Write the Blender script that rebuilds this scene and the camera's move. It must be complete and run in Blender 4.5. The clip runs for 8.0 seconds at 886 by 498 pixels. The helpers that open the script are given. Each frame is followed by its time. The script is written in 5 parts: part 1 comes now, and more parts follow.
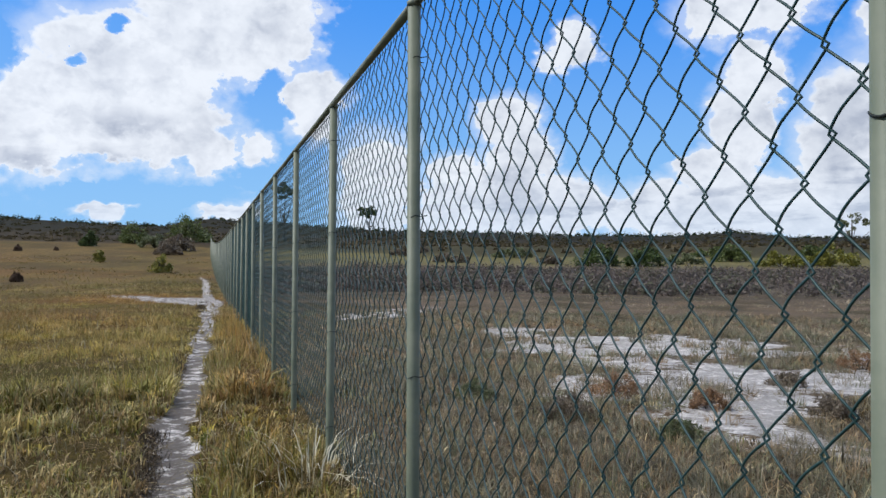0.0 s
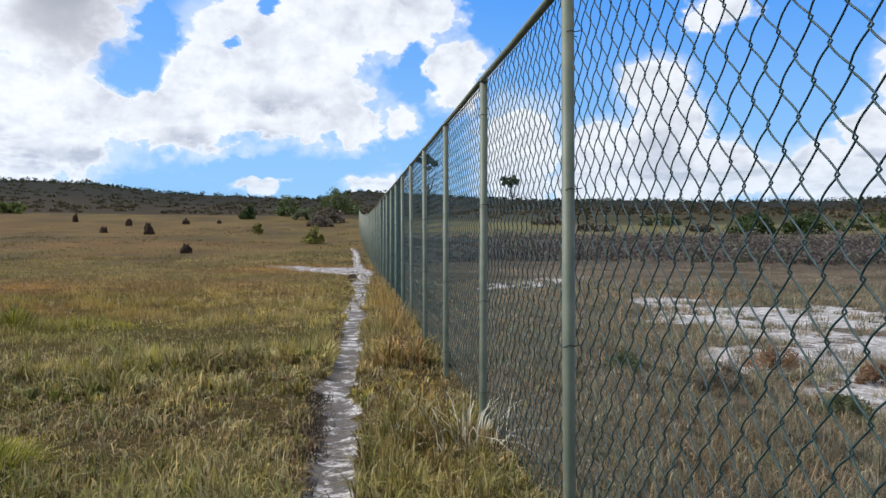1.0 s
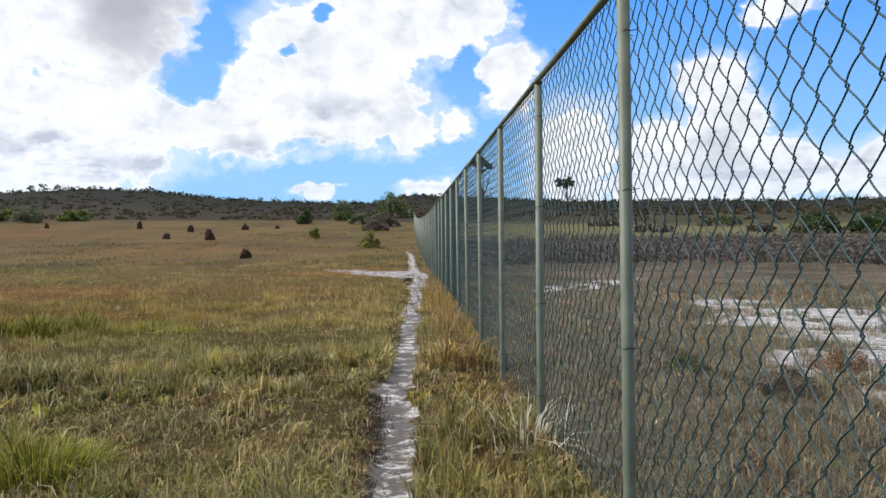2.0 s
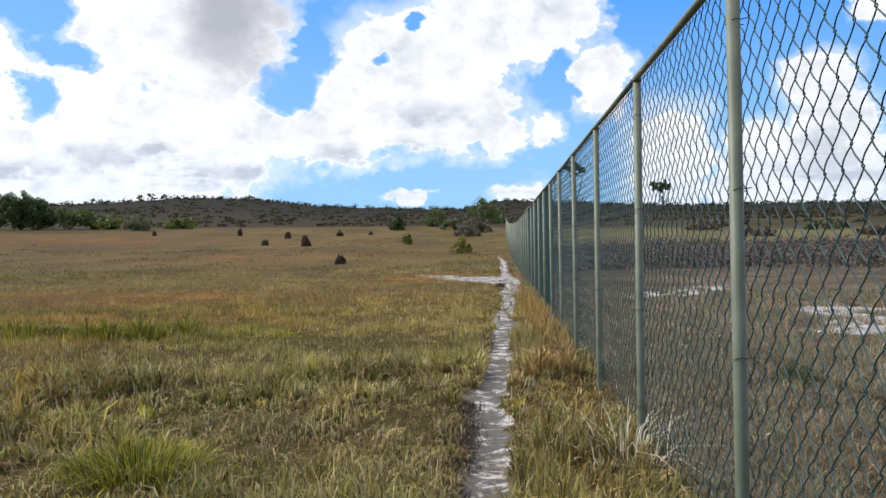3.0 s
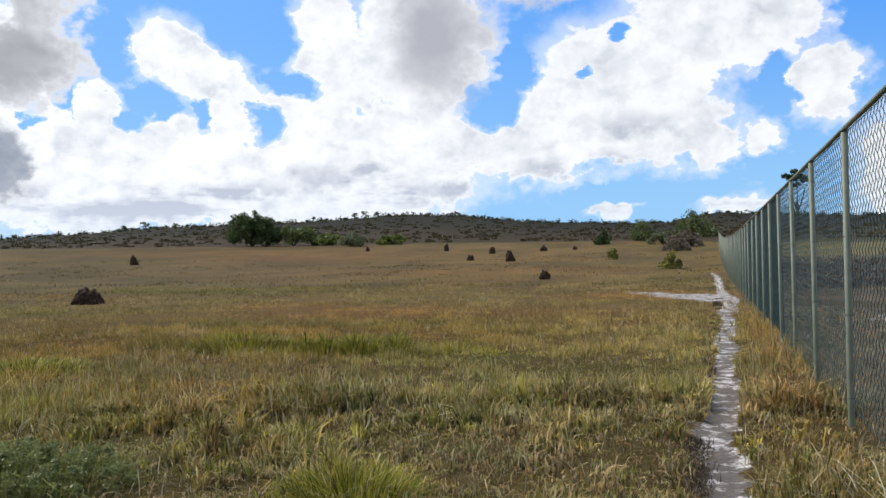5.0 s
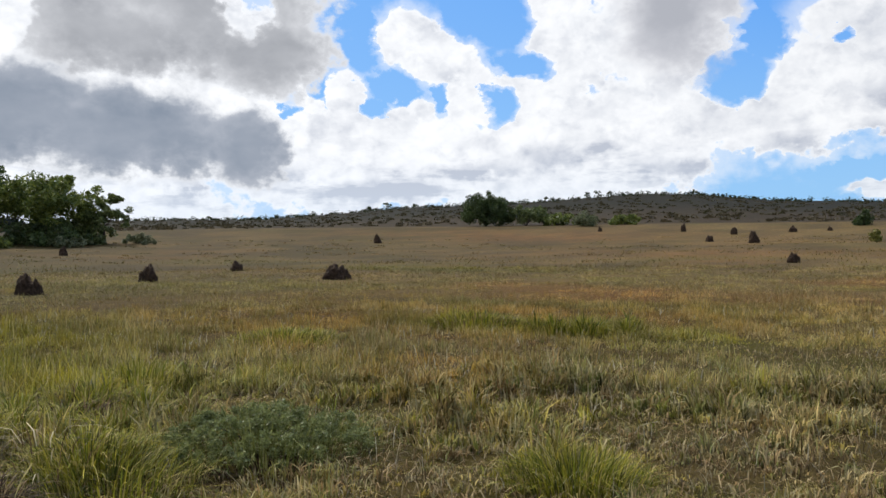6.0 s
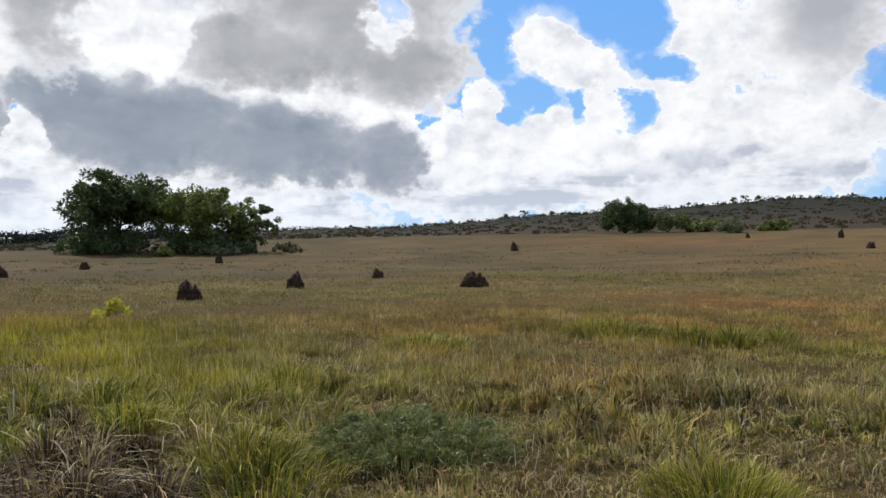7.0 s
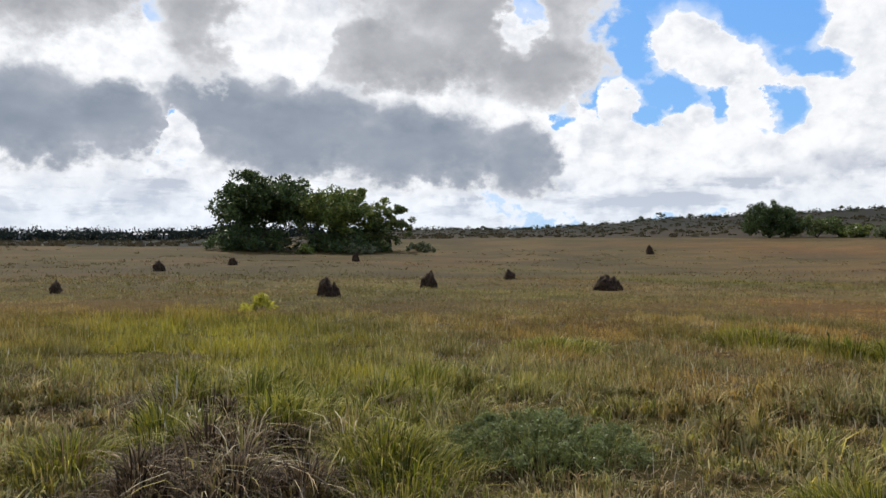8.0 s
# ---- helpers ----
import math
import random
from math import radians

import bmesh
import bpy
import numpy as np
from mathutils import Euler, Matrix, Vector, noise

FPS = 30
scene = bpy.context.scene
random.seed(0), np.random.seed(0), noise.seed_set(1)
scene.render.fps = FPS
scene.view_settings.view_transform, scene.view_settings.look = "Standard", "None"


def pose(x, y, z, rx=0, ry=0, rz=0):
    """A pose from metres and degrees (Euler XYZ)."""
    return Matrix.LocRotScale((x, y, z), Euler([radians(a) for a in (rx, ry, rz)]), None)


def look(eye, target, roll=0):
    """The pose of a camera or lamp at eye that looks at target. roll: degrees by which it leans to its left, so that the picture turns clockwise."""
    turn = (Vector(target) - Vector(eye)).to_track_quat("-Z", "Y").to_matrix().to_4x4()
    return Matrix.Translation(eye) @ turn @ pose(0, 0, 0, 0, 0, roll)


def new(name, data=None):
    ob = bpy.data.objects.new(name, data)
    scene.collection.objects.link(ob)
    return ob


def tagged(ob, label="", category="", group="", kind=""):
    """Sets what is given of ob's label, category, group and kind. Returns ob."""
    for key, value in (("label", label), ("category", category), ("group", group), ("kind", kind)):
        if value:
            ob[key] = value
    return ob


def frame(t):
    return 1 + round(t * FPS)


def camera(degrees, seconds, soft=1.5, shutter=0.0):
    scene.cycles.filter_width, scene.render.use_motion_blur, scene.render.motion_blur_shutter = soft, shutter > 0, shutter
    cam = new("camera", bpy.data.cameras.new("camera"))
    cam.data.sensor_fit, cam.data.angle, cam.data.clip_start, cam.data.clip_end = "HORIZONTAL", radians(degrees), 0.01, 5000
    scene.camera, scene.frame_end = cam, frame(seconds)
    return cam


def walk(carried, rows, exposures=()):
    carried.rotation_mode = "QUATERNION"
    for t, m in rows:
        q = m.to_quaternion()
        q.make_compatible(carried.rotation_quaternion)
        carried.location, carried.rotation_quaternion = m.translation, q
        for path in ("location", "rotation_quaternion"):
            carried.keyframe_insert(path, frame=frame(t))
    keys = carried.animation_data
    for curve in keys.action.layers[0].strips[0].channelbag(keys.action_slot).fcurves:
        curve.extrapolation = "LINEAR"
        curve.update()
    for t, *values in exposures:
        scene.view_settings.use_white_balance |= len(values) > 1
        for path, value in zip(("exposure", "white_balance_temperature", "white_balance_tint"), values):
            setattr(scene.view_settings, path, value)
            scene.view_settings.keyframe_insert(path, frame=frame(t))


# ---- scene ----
cam = camera(57.2, 8.0)
PATH = [
    (0, (-0.277, -1.005, 1.465), (0.288, 0.914, 1.505), 0.4),
    (0.5, (-0.319, -1.058, 1.465), (0.056, 0.907, 1.482), 0.5),
    (1, (-0.356, -1.106, 1.477), (-0.134, 0.882, 1.441), -0.1),
    (1.2, (-0.361, -1.115, 1.479), (-0.19, 0.877, 1.445), -0.0),
    (2.3, (-0.363, -1.106, 1.472), (-0.341, 0.894, 1.445), -0.9),
    (2.5, (-0.374, -1.071, 1.464), (-0.429, 0.928, 1.434), -0.6),
    (3, (-0.379, -0.998, 1.47), (-0.517, 0.997, 1.459), -1.0),
    (3.5, (-0.403, -0.925, 1.467), (-0.609, 1.065, 1.472), -0.7),
    (4, (-0.43, -0.86, 1.47), (-0.692, 1.123, 1.476), -0.8),
    (4.2, (-0.446, -0.83, 1.471), (-0.735, 1.149, 1.488), -0.8),
    (5.3, (-0.546, -0.554, 1.514), (-1.347, 1.278, 1.531), -1.2),
    (5.5, (-0.532, -0.533, 1.508), (-1.448, 1.245, 1.504), -1.3),
    (6, (-0.518, -0.577, 1.521), (-1.65, 1.073, 1.513), -0.5),
    (6.5, (-0.506, -0.605, 1.527), (-1.822, 0.902, 1.532), -0.7),
    (7, (-0.503, -0.614, 1.525), (-1.894, 0.823, 1.539), -0.6),
    (7.5, (-0.51, -0.649, 1.537), (-2.019, 0.663, 1.558), -0.8),
    (8, (-0.488, -0.703, 1.538), (-2.092, 0.492, 1.555), 0.4),
]
walk(cam, [(t, look(eye, target, roll)) for t, eye, target, roll in PATH],
     exposures=((0.0, -0.12, 5950, 10), (1.0, 0.0, 6070, 10), (2.5, 0.13, 6220, 10), (4.2, 0.10, 6250, 10), (5.5, -0.02, 6300, 10), (8.0, -0.06, 6370, 10)))

# ---- world, sun ----
SUN_AZ, SUN_EL = 74.0, 47.0      # degrees to the left of north (y), and above the horizon
D2R = math.pi / 180

sun_data = bpy.data.lights.new("sun", "SUN")
sun_data.energy, sun_data.angle, sun_data.color = 4.3, radians(1.5), (1.0, 0.93, 0.82)
sun = new("sun", sun_data)
sun.matrix_world = look((0, 0, 50), (0 + 40 * math.sin(SUN_AZ * D2R) * math.cos(SUN_EL * D2R),
                                     -40 * math.cos(SUN_AZ * D2R) * math.cos(SUN_EL * D2R),
                                     50 - 40 * math.sin(SUN_EL * D2R)))

world = bpy.data.worlds.new("sky")
scene.world = world
world.use_nodes = True


class Nodes:
    """Short hand for building node trees."""

    def __init__(self, tree):
        self.t = tree
        tree.nodes.clear()

    def add(self, kind):
        return self.t.nodes.new(kind)

    def attribute(self, name):
        n = self.add("ShaderNodeAttribute")
        n.attribute_name = name
        return n

    def put(self, socket, v):
        if v is None:
            return
        if isinstance(v, bpy.types.NodeSocket):
            self.t.links.new(v, socket)
        else:
            socket.default_value = v

    def math(self, op, a, b=None, c=None, clamp=False):
        n = self.add("ShaderNodeMath")
        n.operation, n.use_clamp = op, clamp
        for s, v in zip(n.inputs, (a, b, c)):
            self.put(s, v)
        return n.outputs[0]

    def smooth(self, v, lo, hi, a=0.0, b=1.0):
        n = self.add("ShaderNodeMapRange")
        n.interpolation_type = "SMOOTHSTEP"
        for s, x in zip(n.inputs, (v, lo, hi, a, b)):
            self.put(s, x)
        return n.outputs[0]

    def mix(self, f, a, b, blend="MIX"):
        n = self.add("ShaderNodeMix")
        n.data_type, n.blend_type = "RGBA", blend
        self.put(n.inputs[0], f), self.put(n.inputs[6], a), self.put(n.inputs[7], b)
        return n.outputs[2]

    def noise(self, vec, scale, detail=4.0, rough=0.55, out=0, distort=0.0):
        n = self.add("ShaderNodeTexNoise")
        self.put(n.inputs["Vector"], vec)
        n.inputs["Scale"].default_value, n.inputs["Detail"].default_value = scale, detail
        n.inputs["Roughness"].default_value, n.inputs["Distortion"].default_value = rough, distort
        return n.outputs[out]

    def combine(self, x, y, z):
        n = self.add("ShaderNodeCombineXYZ")
        for s, v in zip(n.inputs, (x, y, z)):
            self.put(s, v)
        return n.outputs[0]


# Clouds: (azimuth to the left of north, elevation, half width, half height), in degrees
EAST_CLOUDS = [
    (-36.5, 17.0, 4.2, 2.3), (-25.6, 15.2, 1.4, 1.3), (-24.3, 14.2, 1.2, 1.2), (-37.6, 12.4, 2.0, 2.2), (-36.4, 9.0, 2.1, 2.8),
    (-34.9, 6.2, 2.6, 1.7), (-43.9, 7.2, 3.8, 5.9), (-45.6, 15.1, 1.9, 3.4), (-20.9, 9.9, 2.3, 1.9), (-22.0, 7.3, 2.6, 2.2),
    (-17.7, 5.1, 2.8, 2.5), (-23.4, 3.8, 5.7, 2.4), (-17.8, 3.0, 3.6, 2.0), (-37.0, 3.7, 10.7, 2.3), (-11.8, 5.3, 3.1, 3.8),
]
NORTH_CLOUDS = [
    (9.4, 9.7, 3.9, 3.9), (4.8, 13.0, 6.3, 3.5), (-2.0, 15.0, 5.4, 2.9), (3.7, 9.0, 5.6, 2.6), (-0.6, 7.4, 1.4, 1.6),
    (-3.2, 7.9, 1.3, 1.1), (-7.3, 11.2, 2.4, 2.2), (6.2, 3.5, 1.8, 0.6), (-1.6, 3.9, 2.2, 1.0), (9.5, 10.8, 3.0, 2.4),
    (-1.1, 17.2, 6.3, 2.6), (12.9, 7.7, 4.0, 2.0), (4.6, 8.3, 4.4, 1.8), (3.5, 13.4, 6.0, 3.0),
]
WEST_CLOUDS = [
    (25.6, 13.3, 3.0, 3.6), (19.5, 14.8, 5.2, 5.2), (36.9, 14.5, 2.5, 1.9), (34.5, 12.9, 3.2, 1.9), (32.3, 10.6, 2.0, 2.9),
    (41.1, 10.1, 1.3, 2.0), (43.8, 9.8, 1.3, 1.5), (36.5, 9.5, 1.1, 1.0), (27.6, 9.4, 3.2, 2.4), (26.1, 15.8, 2.5, 3.2),
    (46.9, 8.6, 2.0, 1.7), (20.0, 8.4, 6.0, 2.7), (27.0, 5.6, 11.5, 3.6), (41.0, 5.8, 11.0, 4.0), (29.4, 11.3, 1.7, 0.7),
    (60.0, 11.0, 16.0, 10.0), (84.0, 10.0, 14.0, 10.0), (68.0, 3.0, 22.0, 3.2),
]
GAPS = [
    (40.3, 14.4, 1.5, 2.9), (37.9, 11.0, 1.8, 1.5), (39.2, 9.5, 1.2, 0.8), (34.9, 10.4, 0.8, 0.9), (31.2, 15.7, 3.5, 1.9),
    (28.3, 12.5, 2.4, 1.2), (30.3, 9.7, 1.7, 1.7), (12.9, 13.4, 1.7, 1.9), (14.8, 10.8, 2.3, 2.3), (43.0, 11.0, 0.9, 0.8),
    (44.9, 9.4, 0.7, 0.7), (8.1, 12.8, 1.0, 0.6), (5.4, 15.2, 1.0, 0.6), (-10.5, 15.5, 3.0, 3.2), (-4.5, 11.4, 0.9, 2.1),
    (3.0, 4.5, 8.5, 0.9), (-30.2, 8.4, 3.1, 2.3), (72.2, 9.8, 0.9, 0.6),
]
BASES = [
    (27.0, 5.9, 2.2, 1.3), (11.0, 6.5, 2.4, 1.0), (5.8, 6.6, 2.2, 1.0), (5.0, 9.3, 4.2, 1.1), (23.0, 6.4, 1.5, 0.6),
    (7.5, 17.9, 5.0, 1.5), (-21.2, 4.8, 2.4, 2.2), (-42.7, 8.9, 2.7, 4.1), (34.0, 11.9, 1.4, 0.8), (39.0, 3.8, 5.5, 0.9),
    (74.4, 3.8, 4.6, 1.7), (52.1, 4.3, 1.8, 0.9), (32.0, 5.4, 4.0, 0.8), (18.0, 5.2, 4.0, 0.8), (46.0, 5.0, 2.5, 0.8),
]
# heavier banks: a pale one to the north, and two to the west, the lower one behind the upper
PALE_BANK = [(18.4, 15.8, 4.6, 5.6), (11.5, 19.6, 7.0, 2.2)]
LOW_BANK = [
    (63.8, 8.6, 7.6, 3.7), (55.0, 7.6, 8.8, 3.2), (48.0, 6.8, 3.2, 2.8), (81.5, 8.6, 7.0, 3.6), (75.8, 8.8, 3.4, 2.7), (69.0, 9.9, 4.0, 3.0),
]
HIGH_BANK = [
    (50.6, 18.4, 9.6, 7.6), (56.0, 13.9, 7.4, 2.9), (46.4, 13.0, 4.6, 3.2), (80.1, 17.0, 7.4, 4.3), (70.0, 17.8, 3.2, 6.2),
]
SUNLIT = [(63.8, 15.7, 3.0, 3.9), (47.9, 16.3, 1.9, 2.8), (71.7, 7.8, 1.6, 2.2), (47.6, 21.0, 2.0, 2.0)]


def build_sky():
    w = Nodes(world.node_tree)
    co = w.add("ShaderNodeTexCoord").outputs["Generated"]
    sep = w.add("ShaderNodeSeparateXYZ")
    w.put(sep.inputs[0], co)
    x, y, z = sep.outputs
    az = w.math("MULTIPLY", w.math("ARCTAN2", w.math("MULTIPLY", x, -1.0), y), 180 / math.pi)
    el = w.math("MULTIPLY", w.math("ARCSINE", z), 180 / math.pi)

    def plane(da=0.0, de=0.0, k=1.25, layer=0.0):
        return w.combine(w.math("ADD", az, da), w.math("MULTIPLY", w.math("ADD", el, de), k), layer)

    def billow(da=0.0, de=0.0, scale=0.42, layer=0.0):
        """Rounded heaps, as cumulus has them."""
        n = w.add("ShaderNodeTexVoronoi")
        n.voronoi_dimensions, n.feature = "3D", "SMOOTH_F1"
        bent = w.add("ShaderNodeVectorMath")
        bent.operation = "MULTIPLY_ADD"
        w.put(bent.inputs[0], w.noise(plane(da, de, layer=layer), 0.35, 3.0, 0.6, out=1))
        bent.inputs[1].default_value = (2.0, 2.0, 0.0)
        w.put(bent.inputs[2], plane(da, de, layer=layer))
        w.put(n.inputs["Vector"], bent.outputs[0])
        n.inputs["Scale"].default_value, n.inputs["Detail"].default_value = scale, 3.0
        n.inputs["Roughness"].default_value, n.inputs["Lacunarity"].default_value = 0.5, 2.3
        n.inputs["Smoothness"].default_value = 0.2
        n.normalize = True
        return w.math("SUBTRACT", 0.36, n.outputs["Distance"])

    def spread(value, amount):
        return w.math("MULTIPLY", w.math("SUBTRACT", value, 0.5), amount)

    n1 = w.noise(plane(), 0.14, 5.0, 0.55)
    n2 = w.noise(plane(layer=4.0), 0.6, 4.0, 0.55)
    n3 = w.noise(plane(layer=7.0), 0.33, 3.0, 0.55)
    n4 = w.noise(plane(layer=11.0), 1.1, 6.0, 0.62)
    heap = billow()
    u = w.math("ADD", az, w.math("ADD", spread(n1, 2.2), w.math("ADD", spread(n3, 3.2), spread(n4, 1.6))))
    v = w.math("ADD", el, w.math("ADD", spread(n2, 1.9), w.math("ADD", spread(n3, 1.3), spread(n4, 0.9))))

    def field(rows):
        total = None
        for cu, cv, ru, rv in rows:
            a = w.math("MULTIPLY_ADD", u, 1 / ru, -cu / ru)
            b = w.math("MULTIPLY_ADD", v, 1 / rv, -cv / rv)
            d = w.math("SUBTRACT", 1.0, w.math("SQRT", w.math("ADD", w.math("MULTIPLY", a, a), w.math("MULTIPLY", b, b))))
            total = d if total is None else w.math("SMOOTH_MAX", total, d, 0.10)
        return total

    # the sky out of view carries the same broken cloud
    side = w.smooth(w.math("ABSOLUTE", w.math("SUBTRACT", az, 20.0)), 74.0, 95.0)
    out = w.math("MAXIMUM", side, w.smooth(el, 20.0, 30.0))
    inside = w.math("SUBTRACT", 1.0, out)
    loose = w.math("MULTIPLY", w.math("SUBTRACT", w.noise(plane(), 0.05, 3.0, 0.5), 0.48), 5.0)
    heaped = w.math("MINIMUM", w.math("MULTIPLY", field(EAST_CLOUDS + NORTH_CLOUDS + WEST_CLOUDS), 2.0), 0.6)
    mass = w.math("ADD", w.math("MULTIPLY", heaped, inside), w.math("MULTIPLY", loose, out))
    gap = w.math("MAXIMUM", field(GAPS), 0.0)
    rag = w.math("ADD", w.math("MULTIPLY", heap, 1.5), w.math("ADD", spread(n2, 0.5), spread(n4, 0.65)))
    cover = w.math("SUBTRACT", w.math("ADD", mass, rag), w.math("MULTIPLY", gap, 3.0))
    veil = w.smooth(w.math("ADD", cover, spread(n3, 1.2)), -0.85, 0.3, 0.0, 0.5)
    mask = w.math("MAXIMUM", w.smooth(cover, -0.04, 0.30), veil)
    # relief of the heaps, lit from the sun's side, and greyer bases
    relief = w.math("SUBTRACT", heap, billow(0.5, 0.7))
    broad = w.math("SUBTRACT", billow(0.0, 0.0, 0.2, 3.0), billow(1.0, 1.5, 0.2, 3.0))
    shade = w.math("ADD", w.smooth(relief, -0.06, 0.24, 0.0, 0.36), w.smooth(broad, -0.08, 0.30, 0.0, 0.46))
    shade = w.math("ADD", shade, w.math("ADD", w.smooth(n1, 0.44, 0.70, 0.0, 0.34), spread(n4, 0.5)))
    base = w.noise(plane(k=4.5, layer=9.0), 0.2, 5.0, 0.6)
    shade = w.math("ADD", shade, w.math("MULTIPLY", w.smooth(base, 0.52, 0.66, 0.0, 0.5), w.smooth(el, 9.0, 4.0)))
    flat = w.math("ADD", field(BASES), w.math("ADD", spread(n2, 0.9), w.math("MULTIPLY", heap, 0.7)))
    shade = w.math("ADD", shade, w.smooth(flat, -0.2, 0.9, 0.0, 0.62))
    thick = w.smooth(cover, 0.06, 0.55)
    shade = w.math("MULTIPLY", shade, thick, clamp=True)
    white = w.mix(shade, (0.99, 0.99, 0.99, 1), (0.53, 0.56, 0.63, 1))

    sky = w.add("ShaderNodeTexSky")
    sky.sky_type = "NISHITA"
    sky.sun_disc, sky.sun_elevation, sky.sun_rotation = False, radians(SUN_EL), radians(-SUN_AZ)
    sky.air_density, sky.dust_density, sky.ozone_density = 1.0, 0.3, 2.0
    west = w.smooth(w.math("ABSOLUTE", w.math("SUBTRACT", az, 70.0)), 95.0, 15.0)
    deep = w.mix(w.smooth(el, 2.0, 20.0), (0.33, 0.61, 0.93, 1), (0.070, 0.335, 0.95, 1))
    deep = w.mix(w.math("MULTIPLY", west, 0.75), deep, (0.27, 0.54, 0.95, 1))
    blue = w.mix(1.0, sky.outputs[0], (0.085, 0.11, 0.14, 1), "MULTIPLY")
    blue = w.mix(0.85, blue, deep)
    glare = w.math("MULTIPLY_ADD", west, 0.12, 0.97)
    white = w.mix(1.0, white, w.combine(glare, glare, glare), "MULTIPLY")
    white = w.mix(w.smooth(el, 6.0, 1.0, 0.0, 0.35), white, (0.86, 0.90, 0.96, 1))
    mask = w.math("MULTIPLY", mask, w.smooth(el, 0.0, 8.0, 0.86, 1.0))
    colour = w.mix(mask, blue, white)

    # the pale grey cloud, soft at its edges
    pale = w.math("ADD", field(PALE_BANK), w.math("ADD", w.math("MULTIPLY", heap, 0.35), spread(n1, 0.7)))
    pale = w.math("MULTIPLY", pale, inside)
    colour = w.mix(w.smooth(pale, -0.05, 0.42), colour, w.mix(w.smooth(pale, 0.1, 0.8), (0.70, 0.70, 0.73, 1), (0.47, 0.48, 0.52, 1)))

    # the heavy banks, bright along their edges
    sunlit = w.math("MAXIMUM", field(SUNLIT), 0.0)
    soft = w.noise(plane(k=2.0, layer=2.0), 0.16, 4.0, 0.5)
    for rows, dark, mid, more in ((LOW_BANK, (0.27, 0.315, 0.385, 1), (0.46, 0.49, 0.55, 1), -0.35), (HIGH_BANK, (0.40, 0.41, 0.435, 1), (0.66, 0.665, 0.685, 1), 0.0)):
        h = w.math("ADD", w.math("MULTIPLY", field(rows), 1.3), w.math("ADD", w.math("MULTIPLY", heap, 0.8), w.math("ADD", spread(n1, 1.0), spread(n4, 0.4))))
        h = w.math("SUBTRACT", h, w.math("MULTIPLY", sunlit, 2.4))
        h = w.math("ADD", w.math("MULTIPLY", h, inside), w.math("MULTIPLY", w.math("ADD", loose, more - 0.5), out))
        deep_in = w.math("ADD", w.smooth(h, 0.1, 0.9, 0.0, 0.75), w.math("ADD", spread(soft, 1.7), w.math("MULTIPLY", relief, 0.4)), clamp=True)
        tone = w.mix(w.smooth(h, 0.0, 0.42), (0.86, 0.87, 0.89, 1), w.mix(deep_in, mid, dark))
        colour = w.mix(w.smooth(h, -0.14, 0.24), colour, tone)
    bg = w.add("ShaderNodeBackground")
    w.put(bg.inputs[0], colour)
    bg.inputs[1].default_value = 1.0
    w.put(w.add("ShaderNodeOutputWorld").inputs[0], bg.outputs[0])


build_sky()


# ---- materials ----
def material(name):
    m = bpy.data.materials.new(name)
    m.use_nodes = True
    return m, Nodes(m.node_tree)


def finish(n, base, rough=0.8, metal=0.0, bump=None, strength=0.3, distance=0.02, spec=0.3, through_light=0.0, thin=None):
    p = n.add("ShaderNodeBsdfPrincipled")
    n.put(p.inputs["Base Color"], base)
    n.put(p.inputs["Roughness"], rough)
    n.put(p.inputs["Metallic"], metal)
    p.inputs["Specular IOR Level"].default_value = spec
    if bump is not None:
        b = n.add("ShaderNodeBump")
        b.inputs["Strength"].default_value, b.inputs["Distance"].default_value = strength, distance
        n.put(b.inputs["Height"], bump)
        n.put(p.inputs["Normal"], b.outputs[0])
    shader = p.outputs[0]
    if through_light:
        tr = n.add("ShaderNodeBsdfTranslucent")
        n.put(tr.inputs[0], thin if thin is not None else base)
        mx = n.add("ShaderNodeMixShader")
        mx.inputs[0].default_value = through_light
        n.put(mx.inputs[1], shader), n.put(mx.inputs[2], tr.outputs[0])
        shader = mx.outputs[0]
    n.put(n.add("ShaderNodeOutputMaterial").inputs[0], shader)


def position(n):
    return n.add("ShaderNodeNewGeometry").outputs["Position"]


